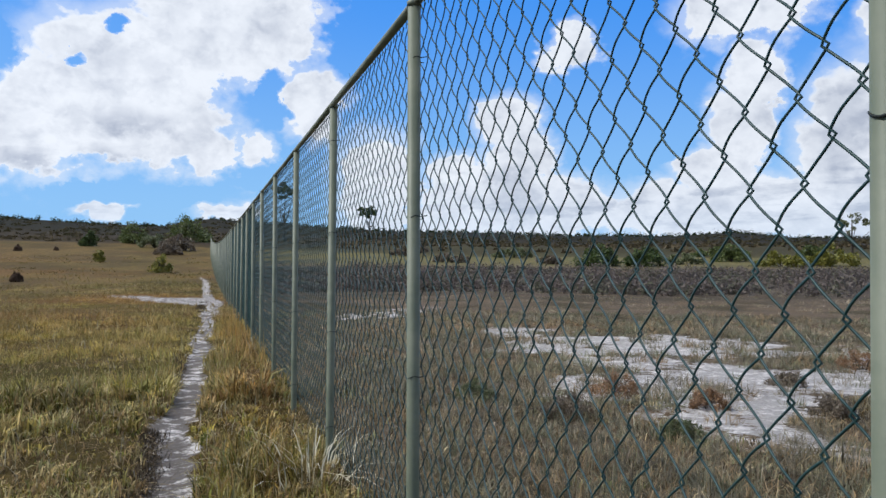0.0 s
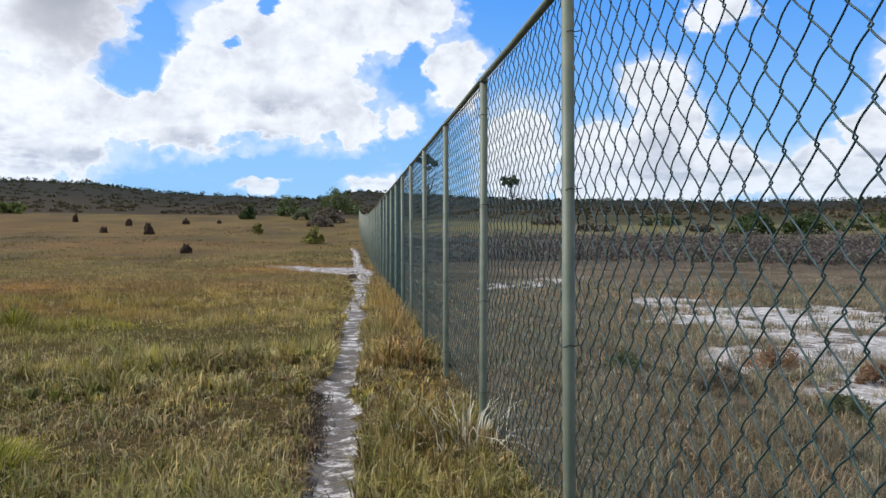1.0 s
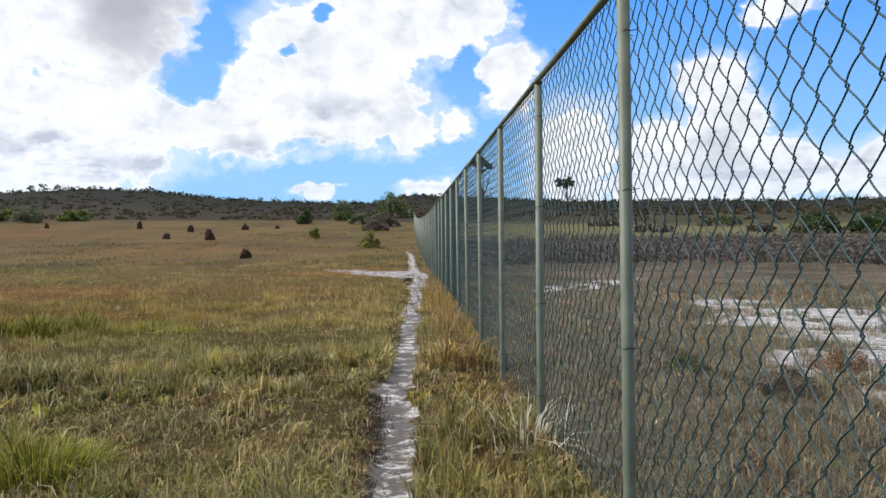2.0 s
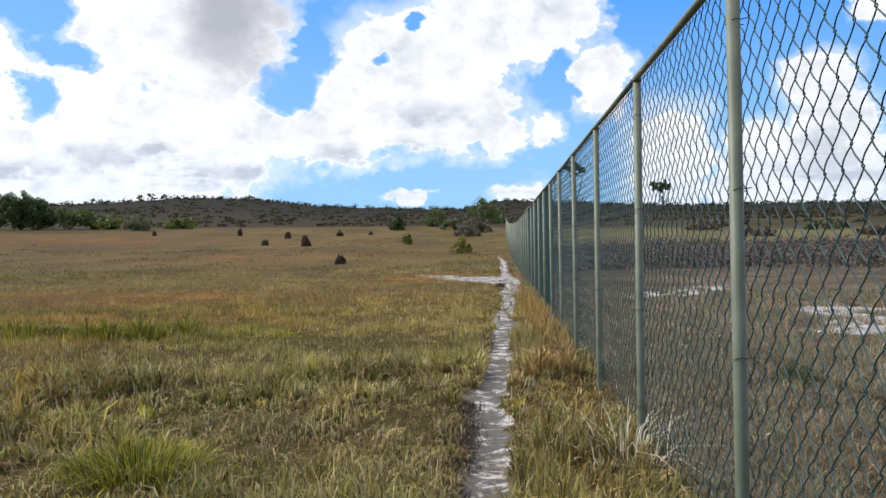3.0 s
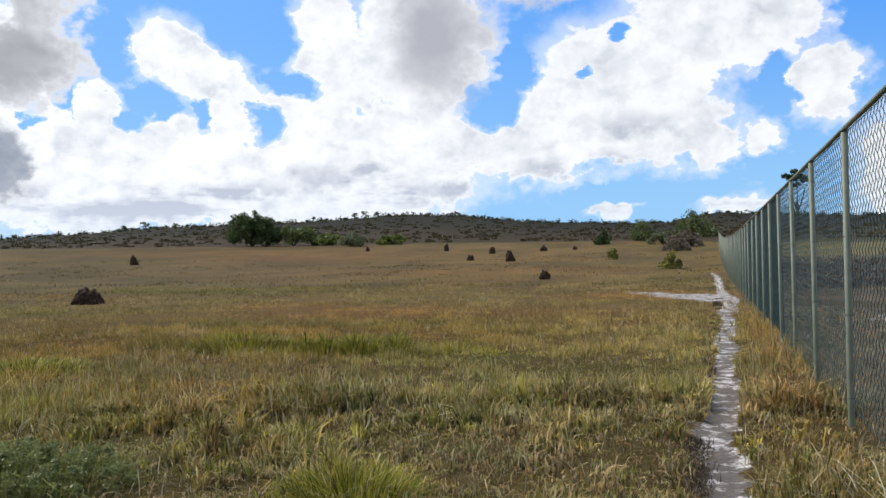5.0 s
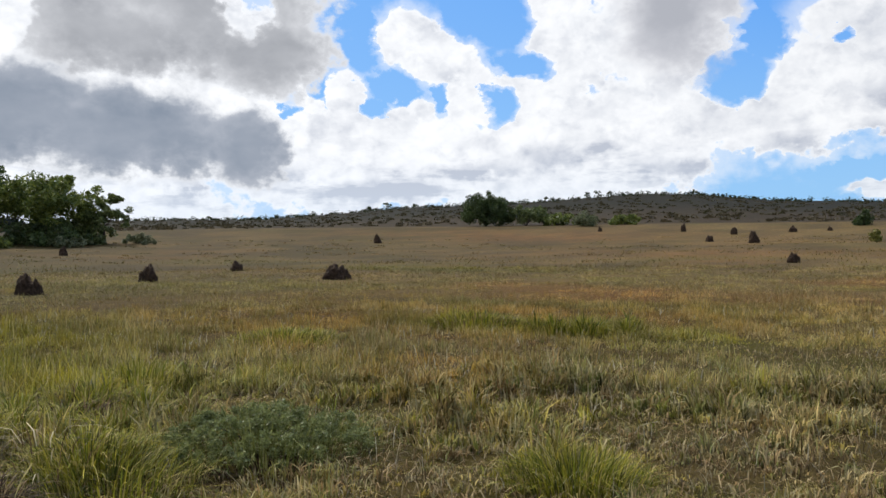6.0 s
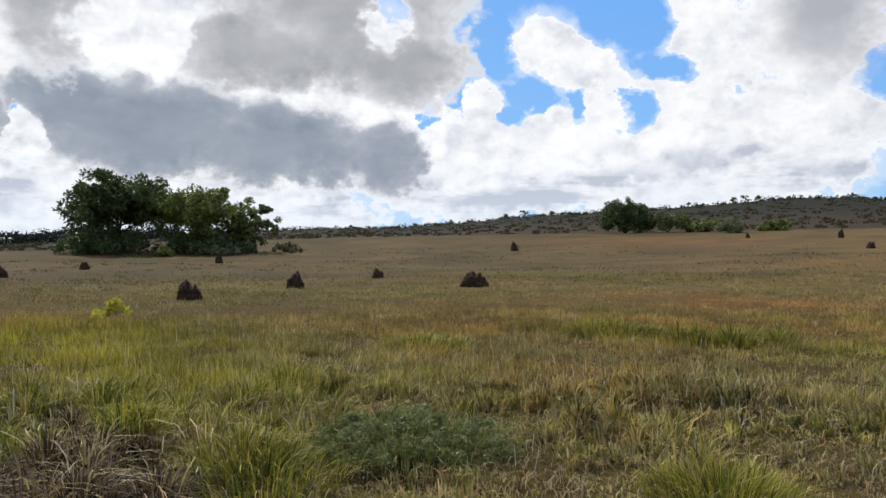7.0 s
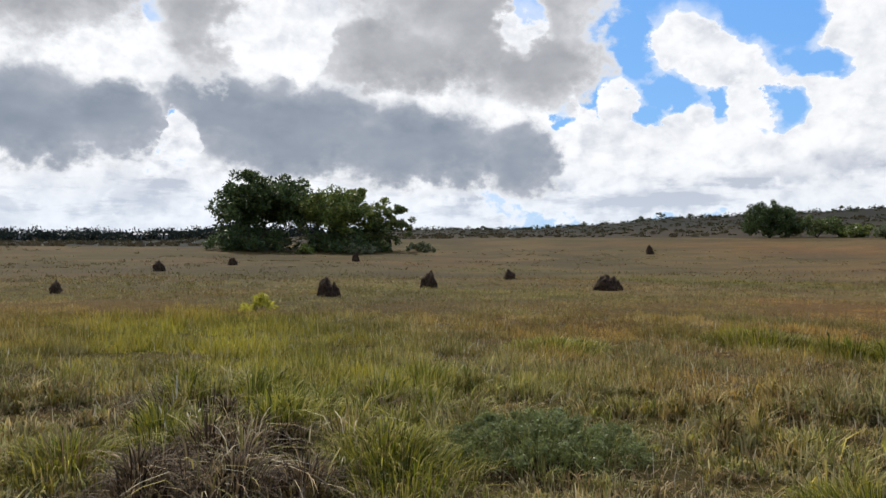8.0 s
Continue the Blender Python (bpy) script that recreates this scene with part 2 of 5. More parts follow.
def make_ground():
    m, n = material("soil_and_sand")
    pos = position(n)
    sep = n.add("ShaderNodeSeparateXYZ")
    n.put(sep.inputs[0], pos)
    sx, sy = sep.outputs[0], sep.outputs[1]
    tint = n.attribute("tint").outputs["Color"]
    sand = n.attribute("sand").outputs["Fac"]
    fine = n.noise(pos, 22.0, 5.0, 0.65)
    mid = n.noise(pos, 3.2, 4.0, 0.6)
    broad = n.noise(pos, 0.35, 4.0, 0.6)
    soil = n.mix(n.smooth(fine, 0.3, 0.7), n.mix(1.0, tint, (0.5, 0.48, 0.46, 1), "MULTIPLY"), tint)
    soil = n.mix(n.smooth(mid, 0.42, 0.66, 0.0, 0.55), soil, n.mix(1.0, soil, (0.55, 0.52, 0.5, 1), "MULTIPLY"))
    soil = n.mix(n.smooth(broad, 0.45, 0.7, 0.0, 0.4), soil, n.mix(1.0, soil, (1.25, 1.05, 0.8, 1), "MULTIPLY"))
    grit = n.mix(n.smooth(fine, 0.35, 0.6), (0.56, 0.515, 0.475, 1), (0.82, 0.775, 0.735, 1))
    litter = n.smooth(n.noise(pos, 5.0, 6.0, 0.72), 0.43, 0.54)
    litter = n.math("MAXIMUM", litter, n.smooth(n.noise(pos, 2.4, 5.0, 0.68), 0.49, 0.545))
    litter = n.math("MULTIPLY", litter, n.smooth(sx, 2.0, 1.0, 0.55, 1.0))
    grit = n.mix(n.math("MULTIPLY", litter, 0.85), grit, (0.085, 0.068, 0.056, 1))
    edge = n.math("ADD", sand, n.math("MULTIPLY", n.math("SUBTRACT", n.noise(pos, 4.5, 6.0, 0.75), 0.5), 2.0))
    colour = n.mix(n.smooth(edge, 0.46, 0.60), soil, grit)
    straws = n.noise(n.combine(n.math("MULTIPLY", n.math("ADD", sx, sy), 3.0), n.math("SUBTRACT", sx, sy), 0.0), 30.0, 3.0, 0.7)
    colour = n.mix(n.math("MULTIPLY", n.smooth(straws, 0.55, 0.68), n.smooth(edge, 0.55, 0.4, 0.0, 0.6)), colour, n.mix(1.0, tint, (1.7, 1.6, 1.5, 1), "MULTIPLY"))
    size = n.add("ShaderNodeVectorMath")
    size.operation = "LENGTH"
    n.put(size.inputs[0], pos)
    relief = n.math("MULTIPLY", n.math("ADD", n.math("ADD", fine, mid), straws), n.smooth(size.outputs["Value"], 25.0, 60.0, 1.0, 0.15))
    finish(n, colour, 0.95, bump=relief, strength=0.9, distance=0.04, spec=0.1)
    return m


def make_blades(name, light=0.22, spec=0.25, low=(0.62, 0.64, 0.6, 1), high=(1.28, 1.24, 1.15, 1)):
    m, n = material(name)
    tint = n.attribute("tint").outputs["Color"]
    rnd = n.add("ShaderNodeNewGeometry").outputs["Random Per Island"]
    c = n.mix(n.smooth(rnd, 0.0, 1.0), n.mix(1.0, tint, low, "MULTIPLY"), n.mix(1.0, tint, high, "MULTIPLY"))
    finish(n, c, 0.6, spec=spec, through_light=light)
    return m


def make_paint():
    m, n = material("green_coated_steel")
    pos = position(n)
    a = n.noise(pos, 60.0, 4.0, 0.6)
    b = n.noise(pos, 5.0, 5.0, 0.65)
    c = n.mix(n.smooth(b, 0.35, 0.7), (0.105, 0.125, 0.085, 1), (0.155, 0.170, 0.120, 1))
    c = n.mix(n.smooth(a, 0.62, 0.75, 0.0, 0.5), c, (0.14, 0.16, 0.13, 1))
    finish(n, c, 0.55, bump=a, strength=0.08, distance=0.004, spec=0.4)
    return m


def make_wire():
    m, n = material("green_coated_wire")
    pos = position(n)
    c = n.mix(n.noise(pos, 40.0, 3.0), (0.009, 0.032, 0.034, 1), (0.024, 0.058, 0.056, 1))
    finish(n, c, 0.45, spec=0.28)
    return m


def plain(name, dark, bright, scale=8.0, rough=0.9, bump=0.4, spec=0.2, dist=0.03):
    m, n = material(name)
    co = position(n)
    a = n.noise(co, scale, 5.0, 0.65)
    b = n.noise(co, scale * 0.21, 3.0, 0.5)
    c = n.mix(n.smooth(a, 0.3, 0.7), (*dark, 1), (*bright, 1))
    c = n.mix(n.smooth(b, 0.4, 0.7, 0.0, 0.45), c, n.mix(1.0, c, (0.6, 0.58, 0.55, 1), "MULTIPLY"))
    finish(n, c, rough, bump=a, strength=bump, distance=dist, spec=spec)
    return m


def make_leaf(name, dark, bright, light=0.3):
    m, n = material(name)
    rnd = n.add("ShaderNodeNewGeometry").outputs["Random Per Island"]
    pos = position(n)
    f = n.math("ADD", n.math("MULTIPLY", rnd, 0.6), n.math("MULTIPLY", n.noise(pos, 0.5, 3.0), 0.5))
    c = n.mix(n.smooth(f, 0.2, 0.95), (*dark, 1), (*bright, 1))
    finish(n, c, 0.5, spec=0.35, through_light=light)
    return m


GROUND = make_ground()
BLADES = make_blades("grass_blades", 0.26, 0.07)
FAR_BLADES = make_blades("distant_leaves", 0.22, 0.05, (0.90, 0.91, 0.88, 1), (1.10, 1.09, 1.05, 1))
STEEL = make_paint()
WIRE = make_wire()
TIE = plain("dark_tie_wire", (0.01, 0.015, 0.014), (0.03, 0.035, 0.033), 60, 0.5)
MOUND = plain("termite_earth", (0.020, 0.013, 0.009), (0.070, 0.046, 0.030), 9.0, 0.95, 1.0, 0.1, 0.08)
BARK = plain("bark", (0.035, 0.028, 0.022), (0.10, 0.085, 0.07), 6.0)
LEAF_DARK = make_leaf("dark_leaves", (0.026, 0.046, 0.014), (0.095, 0.130, 0.034))
LEAF_OLIVE = make_leaf("olive_leaves", (0.045, 0.065, 0.020), (0.17, 0.20, 0.055))
LEAF_GREEN = make_leaf("green_leaves", (0.055, 0.085, 0.016), (0.22, 0.25, 0.05))
LEAF_YELLOW = make_leaf("yellow_green_leaves", (0.10, 0.11, 0.02), (0.30, 0.27, 0.05))
LEAF_GREY = make_leaf("grey_leaves", (0.07, 0.085, 0.035), (0.20, 0.215, 0.105))
LEAF_HERB = make_leaf("herb_leaves", (0.085, 0.105, 0.032), (0.24, 0.265, 0.09))
TWIGS = make_leaf("brown_twigs", (0.09, 0.07, 0.05), (0.22, 0.175, 0.12), 0.2)
RUST = make_leaf("rusty_leaves", (0.15, 0.085, 0.045), (0.36, 0.215, 0.11), 0.2)
LEAF_GOLD = make_leaf("golden_leaves", (0.30, 0.28, 0.03), (0.60, 0.55, 0.08), 0.5)
SCRUB = make_blades("scrub_leaves", 0.25, 0.1)
ROOF = plain("metal_roof", (0.20, 0.20, 0.21), (0.36, 0.36, 0.37), 2.0, 0.6)
RENDER_WHITE = plain("pale_wall", (0.30, 0.29, 0.28), (0.5, 0.5, 0.48), 3.0)


# ---- helpers for meshes ----
def part(name, bm, mat, parent=None, label="", smooth=False):
    me = bpy.data.meshes.new(name)
    bm.to_mesh(me)
    bm.free()
    me.materials.append(mat)
    if smooth:
        for p in me.polygons:
            p.use_smooth = True
    ob = new(name, me)
    if parent is not None:
        ob.parent = parent
    if label:
        tagged(ob, label)
    return ob


def fast_mesh(name, verts, faces, mat, tint=None, smooth=False):
    """One mesh from arrays: verts (n, 3), triangles or quads (m, k), and a colour per vertex."""
    verts, faces = np.asarray(verts, np.float32), np.asarray(faces, np.int32)
    me = bpy.data.meshes.new(name)
    k = faces.shape[1]
    me.vertices.add(len(verts))
    me.vertices.foreach_set("co", verts.ravel())
    me.loops.add(faces.size)
    me.loops.foreach_set("vertex_index", faces.ravel())
    me.polygons.add(len(faces))
    me.polygons.foreach_set("loop_start", np.arange(0, faces.size, k, dtype=np.int32))
    if smooth:
        me.polygons.foreach_set("use_smooth", np.ones(len(faces), bool))
    me.update(calc_edges=True)
    if tint is not None:
        a = me.attributes.new("tint", "FLOAT_COLOR", "POINT")
        rgba = np.ones((len(verts), 4), np.float32)
        rgba[:, :3] = tint
        a.data.foreach_set("color", rgba.ravel())
    me.materials.append(mat)
    return me


def tube(bm, points, radii, sides=8, caps=True):
    """A tapered tube through points, into bm."""
    rings, pts = [], [Vector(p) for p in points]
    side = None
    for i, p in enumerate(pts):
        d = (pts[min(i + 1, len(pts) - 1)] - pts[max(i - 1, 0)]).normalized()
        if side is None:
            side = d.orthogonal().normalized()
        side = (side - d * side.dot(d)).normalized()
        other = d.cross(side)
        rings.append([bm.verts.new(p + (side * math.cos(a) + other * math.sin(a)) * radii[i])
                      for a in (2 * math.pi * k / sides for k in range(sides))])
    for a, b in zip(rings, rings[1:]):
        for k in range(sides):
            bm.faces.new((a[k], a[(k + 1) % sides], b[(k + 1) % sides], b[k]))
    if caps:
        bm.faces.new(rings[0][::-1])
        bm.faces.new(rings[-1])


# ---- the lie of the land ----
CX, CY = -0.4, -0.9
LATTICE = np.random.RandomState(7).rand(256, 256)


def vnoise(x, y, seed=0):
    """Smooth value noise from 0 to 1."""
    x, y = np.asarray(x, float) + seed * 17.3, np.asarray(y, float) + seed * 31.7
    i, j = np.floor(x).astype(int), np.floor(y).astype(int)
    f, g = x - i, y - j
    f, g = f * f * (3 - 2 * f), g * g * (3 - 2 * g)
    a = LATTICE[i % 256, j % 256] * (1 - f) + LATTICE[(i + 1) % 256, j % 256] * f
    b = LATTICE[i % 256, (j + 1) % 256] * (1 - f) + LATTICE[(i + 1) % 256, (j + 1) % 256] * f
    return a * (1 - g) + b * g


def fbm(x, y, scale, seed=0):
    return (vnoise(x / scale, y / scale, seed) * 0.55 + vnoise(x / scale * 2.1, y / scale * 2.1, seed + 3) * 0.3
            + vnoise(x / scale * 4.3, y / scale * 4.3, seed + 5) * 0.15)


def sig(v):
    return 1 / (1 + np.exp(-np.clip(v, -40, 40)))


# skyline of the hills: azimuth to the left of north, elevation, in degrees
CREST_AZ = [-180, -90, -44, -40, -36, -32.5, -25, -19, -13, -7.5, -3.5, -0.6, 1.1, 2.6, 5.7, 9.5, 12.2, 17, 20.8, 23.7, 28, 33, 38, 41.4, 47, 54, 70, 74, 78, 82, 120, 180]
CREST_EL = [1.6, 1.8, 1.95, 1.95, 2.35, 2.1, 2.15, 2.35, 2.4, 2.65, 2.85, 3.1, 2.85, 2.5, 2.55, 2.7, 2.8, 3.35, 3.5, 3.3, 3.05, 2.85, 2.65, 2.35, 1.95, 1.9, 1.35, 1.1, 1.05, 0.95, 1.2, 1.6]
EDGE_AZ = [-180, -45, -20, 0, 7, 15, 24, 33, 40, 48, 55, 62, 70, 76, 82, 120, 180]
EDGE_R = [140, 120, 120, 140, 150, 158, 158, 158, 162, 160, 148, 130, 124, 120, 112, 112, 140]
R_CREST, Z_EYE = 430.0, 1.47


def bearing(x, y):
    return np.degrees(np.arctan2(-(np.asarray(x) - CX), np.asarray(y) - CY))


def bowl(r):
    return 3.4e-4 * np.clip(r - 30, 0, 128) ** 2


PATH_Y = [-40, 3.0, 5.0, 7.0, 9.0, 12, 16, 20, 25, 30, 40, 57, 70, 87, 110]
PATH_X = [-0.5, -0.47, -0.44, -0.47, -0.43, -0.36, -0.28, -0.2, -0.1, 0.0, -0.15, -0.1, -0.9, -2.2, -3.5]


def sand_at(x, y):
    """How sandy the ground is: the trodden path, its fork, and the open sand behind the fence."""
    x, y = np.asarray(x, float), np.asarray(y, float)
    centre = np.interp(y, PATH_Y, PATH_X) + 0.14 * (vnoise(y / 1.7, y * 0) - 0.5) + 0.05 * (vnoise(y / 0.5, y * 0 + 9) - 0.5)
    half = np.interp(y, [0, 8, 20, 28, 31, 36, 60, 100], [0.165, 0.165, 0.185, 0.24, 0.45, 0.2, 0.17, 0.3]) * (0.8 + 0.4 * vnoise(y / 1.3, y * 0 + 4))
    path = np.clip(1.15 - np.abs(x - centre) / half * 0.6, 0, 1) * (y < 105)
    path = path * (1 - 0.75 * sig((y - 62) / 3))
    fork = np.clip(1.35 - np.hypot((x + 0.6 + 0.5 * (y - 32.0)) / 1.15, (y - 32.0) / 3.3) * 0.62 + 0.5 * (vnoise(x / 0.7, y / 1.5, 3) - 0.5), 0, 1) * (x < 0.35)
    rough = 0.6 * fbm(x, y, 2.6, 2) + 0.4 * fbm(x, y, 0.9, 6)
    far_edge = np.minimum(17.6, 17.6 - 1.12 * (x - 6.4))
    open_sand = sig((x - 3.0 - 0.33 * np.abs(y - 8.1)) / 0.4) * sig((far_edge - y) / 0.5) * sig((y - 3.0) / 0.5) * sig((30 - x) / 2)
    open_sand = open_sand * np.clip(0.5 + (rough - 0.435 - 0.01 * sig((7.2 - y) / 0.8)) * 4.6, 0, 1)
    far_patch = np.exp(-((x - 5.0) / 2.6) ** 2 - ((y - 23.0 - 1.2 * (x - 5)) / 1.9) ** 2) * np.clip(0.95 + (rough - 0.5) * 2.5, 0, 1.1)
    return np.maximum.reduce([path, fork, open_sand, far_patch])


def land(x, y):
    """Height of the ground."""
    x, y = np.asarray(x, float), np.asarray(y, float)
    r, a = np.hypot(x - CX, y - CY), bearing(x, y)
    crest = np.interp(a, CREST_AZ, CREST_EL)
    z_crest = Z_EYE + R_CREST * np.tan(crest * D2R)
    rim = np.interp(a, [-180, -50, 50, 60, 70, 180], [112, 150, 150, 140, 114, 112])
    t = np.clip((r - rim) / (R_CREST - rim), 0, 1)
    z0 = bowl(rim)
    hill = z0 + (z_crest - z0) * (t * 0.55 + 0.45 * t * t)
    z = np.where(r < rim, bowl(r), hill)
    z = np.where(r > R_CREST, z_crest - (r - R_CREST) * 0.02, z)
    lump = (fbm(x, y, 2.2, 1) - 0.5) * 0.10 * np.clip(1.2 - r / 120, 0.2, 1)
    path = np.clip(sand_at(x, y) * 1.3, 0, 1) * (np.abs(x) < 4)
    return np.maximum(z, -30) + lump * (1 - 0.7 * path) - 0.065 * path * np.clip(1.2 - r / 20, 0, 1)


def land_at(x, y):
    return float(land(np.array([x]), np.array([y]))[0])


def spot(az, r):
    """A place by azimuth and distance from the middle of the walk."""
    return CX - r * math.sin(az * D2R), CY + r * math.cos(az * D2R)


# patches of colour in the meadow: x, y, half sizes, strength
RUSTY = [(-7.6, 10.0, 1.9, 1.0, 0.8), (-5.6, 6.9, 1.2, 0.7, 0.8), (-8.5, 21.5, 4.5, 2.0, 0.9), (0.2, 5.5, 0.45, 3.2, 0.62), (-8.5, 15.0, 4.0, 2.5, 1.0), (-13, 11.5, 3.5, 2.2, 1.0), (-6.2, 8.2, 1.3, 0.8, 0.9), (-9.5, 7.6, 1.4, 0.9, 0.8), (0.34, 14.5, 0.3, 8.5, 0.85),
         (-4.9, 6.4, 0.9, 0.6, 0.7), (-18, 70, 14, 9, 0.8), (-60, 105, 25, 14, 0.7), (-7, 22, 5, 4, 0.6), (7.2, 17, 5, 1.2, 0.7), (3.9, 5.7, 0.5, 0.5, 0.9)]
LUSH = [(-15.5, 4.6, 7.0, 2.6, 1.0), (-7.6, 12.2, 2.6, 0.7, 1.0), (-2.8, 4.2, 0.5, 0.5, 1.0), (-12.0, 4.6, 5.0, 1.7, 1.0), (-17, 6.5, 7, 1.6, 0.9), (-8.0, 3.0, 2.0, 1.2, 0.7), (-5.3, 4.0, 0.6, 0.5, 0.6),
        (-30, 40, 9, 3, 0.6), (-22, 22, 3, 2, 0.3)]


GREENER = [(-5.0, 4.3, 1.6, 1.2, 1.0), (-3.2, 6.0, 1.6, 1.2, 0.8), (-8.5, 5.0, 2.0, 1.0, 0.8), (-7.0, 2.2, 1.6, 1.2, 0.8), (-1.2, 6.5, 0.8, 2.5, 0.7), (-2.0, 10.5, 1.5, 2.5, 0.6), (-27, 38, 9, 2.2, 1.0), (-12.0, 17.5, 5, 1.2, 0.6)]


SAGE = [(-9.1, 6.7, 1.2, 0.8, 1.0), (-10.6, 5.8, 1.4, 0.7, 0.9), (-6.8, 9.2, 1.6, 0.6, 0.9), (-3.4, 9.5, 1.5, 0.9, 0.6), (-7.0, 5.2, 1.0, 0.5, 0.6), (-4.2, 7.6, 0.9, 0.6, 0.7), (-2.2, 5.4, 0.6, 0.5, 0.6)]


def bumps(x, y, rows):
    v = np.zeros_like(np.asarray(x, float))
    for cx, cy, sx, sy, k in rows:
        v = np.maximum(v, k * np.exp(-((x - cx) / sx) ** 2 - ((y - cy) / sy) ** 2))
    return v


def mixed(a, b, f):
    return a * (1 - f[:, None]) + np.array(b) * f[:, None]


def meadow_colour(x, y):
    """Base colour of the grass cover at places, darkened westwards in place of cloud shadow."""
    x, y = np.asarray(x, float), np.asarray(y, float)
    r = np.hypot(x - CX, y - CY)
    c = np.tile(np.array((0.270, 0.236, 0.092)), (len(x), 1))
    c = mixed(c, (0.225, 0.245, 0.056), np.clip((fbm(x, y, 3.5, 11) - 0.42) * 5, 0, 1) * 0.85)
    c = mixed(c, (0.315, 0.240, 0.140), np.clip((fbm(x, y, 2.4, 12) - 0.50) * 6, 0, 1) * 0.8)
    c = mixed(c, (0.345, 0.200, 0.100), np.clip(bumps(x, y, RUSTY) * (0.4 + fbm(x, y, 1.8, 13)), 0, 1) * 0.9)
    c = mixed(c, (0.165, 0.185, 0.045), np.clip(bumps(x, y, GREENER) * (0.5 + 0.8 * fbm(x, y, 1.1, 19)), 0, 1) * 0.85)
    c = mixed(c, (0.27, 0.270, 0.024), np.clip(bumps(x, y, LUSH) * (0.6 + 0.8 * fbm(x, y, 1.5, 14)), 0, 1))
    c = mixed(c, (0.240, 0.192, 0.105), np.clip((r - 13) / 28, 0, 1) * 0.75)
    # darker olive to the west, cloud shadow put into the colour
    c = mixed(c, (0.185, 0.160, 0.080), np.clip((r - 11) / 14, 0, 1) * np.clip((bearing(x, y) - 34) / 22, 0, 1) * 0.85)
    c = mixed(c, (0.36, 0.19, 0.075), np.clip((fbm(x, y, 11, 17) - 0.50) * 7, 0, 1) * np.clip((r - 9) / 12, 0, 1) * np.clip((150 - r) / 70, 0, 1) * np.clip((60 - r) / 25, 0.45, 1) * 0.5)
    c = mixed(c, (0.20, 0.205, 0.075), np.clip((fbm(x, y, 14, 18) - 0.52) * 7, 0, 1) * np.clip((r - 15) / 20, 0, 1) * 0.5)
    c = mixed(c, (0.125, 0.118, 0.045), np.clip((fbm(x, y, 9, 23) - 0.50) * 7, 0, 1) * np.clip((r - 20) / 20, 0, 1) * 0.7)
    c = mixed(c, (0.33, 0.27, 0.15), np.clip((fbm(x, y, 6, 24) - 0.52) * 9, 0, 1) * np.clip((r - 20) / 20, 0, 1) * 0.5)
    c = mixed(c, (0.135, 0.115, 0.070), np.clip((fbm(x, y * 0.6, 4, 26) - 0.50) * 8, 0, 1) * np.clip((r - 25) / 20, 0, 1) * 0.6)
    # darker again with distance, most to the west, and a little bluer
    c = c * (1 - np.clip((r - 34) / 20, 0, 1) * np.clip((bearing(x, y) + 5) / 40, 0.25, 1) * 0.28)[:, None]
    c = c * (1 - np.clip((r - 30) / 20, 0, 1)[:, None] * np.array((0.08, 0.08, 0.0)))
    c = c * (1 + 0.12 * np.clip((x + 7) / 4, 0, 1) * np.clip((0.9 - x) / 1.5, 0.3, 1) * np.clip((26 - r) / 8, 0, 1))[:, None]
    c = mixed(c, (0.33, 0.185, 0.085), np.clip(bumps(x, y, RUSTY) * (fbm(x, y, 0.8, 27) - 0.25) * 1.6, 0, 0.7))
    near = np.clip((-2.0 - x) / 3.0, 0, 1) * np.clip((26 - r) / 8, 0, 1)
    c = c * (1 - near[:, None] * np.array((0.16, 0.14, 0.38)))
    c = mixed(c, (0.30, 0.295, 0.165), np.clip(bumps(x, y, SAGE) * (0.2 + 1.4 * fbm(x, y, 0.7, 28)), 0, 0.85))
    c = mixed(c, (0.212, 0.212, 0.022), np.clip(bumps(x, y, LUSH) * (0.45 + 0.8 * fbm(x, y, 1.5, 14)), 0, 0.92))
    c = mixed(c, (0.105, 0.112, 0.045), np.clip(bumps(x, y, GREENER[-2:]) * (0.5 + 0.8 * fbm(x, y, 3.0, 29)), 0, 0.8))
    right = sig((x - 0.75) / 0.12)
    dry = mixed(np.tile(np.array((0.31, 0.25, 0.185)), (len(x), 1)), (0.16, 0.14, 0.085), np.clip((fbm(x, y, 2.0, 15) - 0.42) * 5, 0, 1))
    dry = mixed(dry, (0.40, 0.23, 0.12), np.clip(bumps(x, y, RUSTY), 0, 1) * 0.8)
    c = c * (1 - right[:, None]) + dry * right[:, None]
    dry = mixed(dry, (0.40, 0.29, 0.17), sig((y - 14) / 1.5) * sig((40 - r) / 3) * 0.75)
    band = right * sig((r - 38) / 3) * sig((92 - r) / 6)
    c = mixed(c, (0.145, 0.125, 0.112), band * 0.85)
    c = mixed(c, (0.25, 0.245, 0.10), right * sig((r - 95) / 3) * 0.8)
    beyond = np.clip((r - np.interp(bearing(x, y), EDGE_AZ, EDGE_R)) / 12, 0, 1)
    scrub = mixed(np.tile(np.array((0.135, 0.100, 0.046)), (len(x), 1)), (0.088, 0.078, 0.034), np.clip((fbm(x, y, 60, 16) - 0.4) * 5 + (r - 330) / 90, 0, 1))
    scrub = mixed(scrub, (0.058, 0.058, 0.028), np.clip((r - 235) / 110, 0, 1))
    scrub = mixed(scrub, (0.19, 0.185, 0.085), np.clip((bearing(x, y) + 2) / -6, 0, 1) * np.clip((235 - r) / 60, 0, 1) * np.clip(0.3 + fbm(x, y, 12, 25), 0, 1))
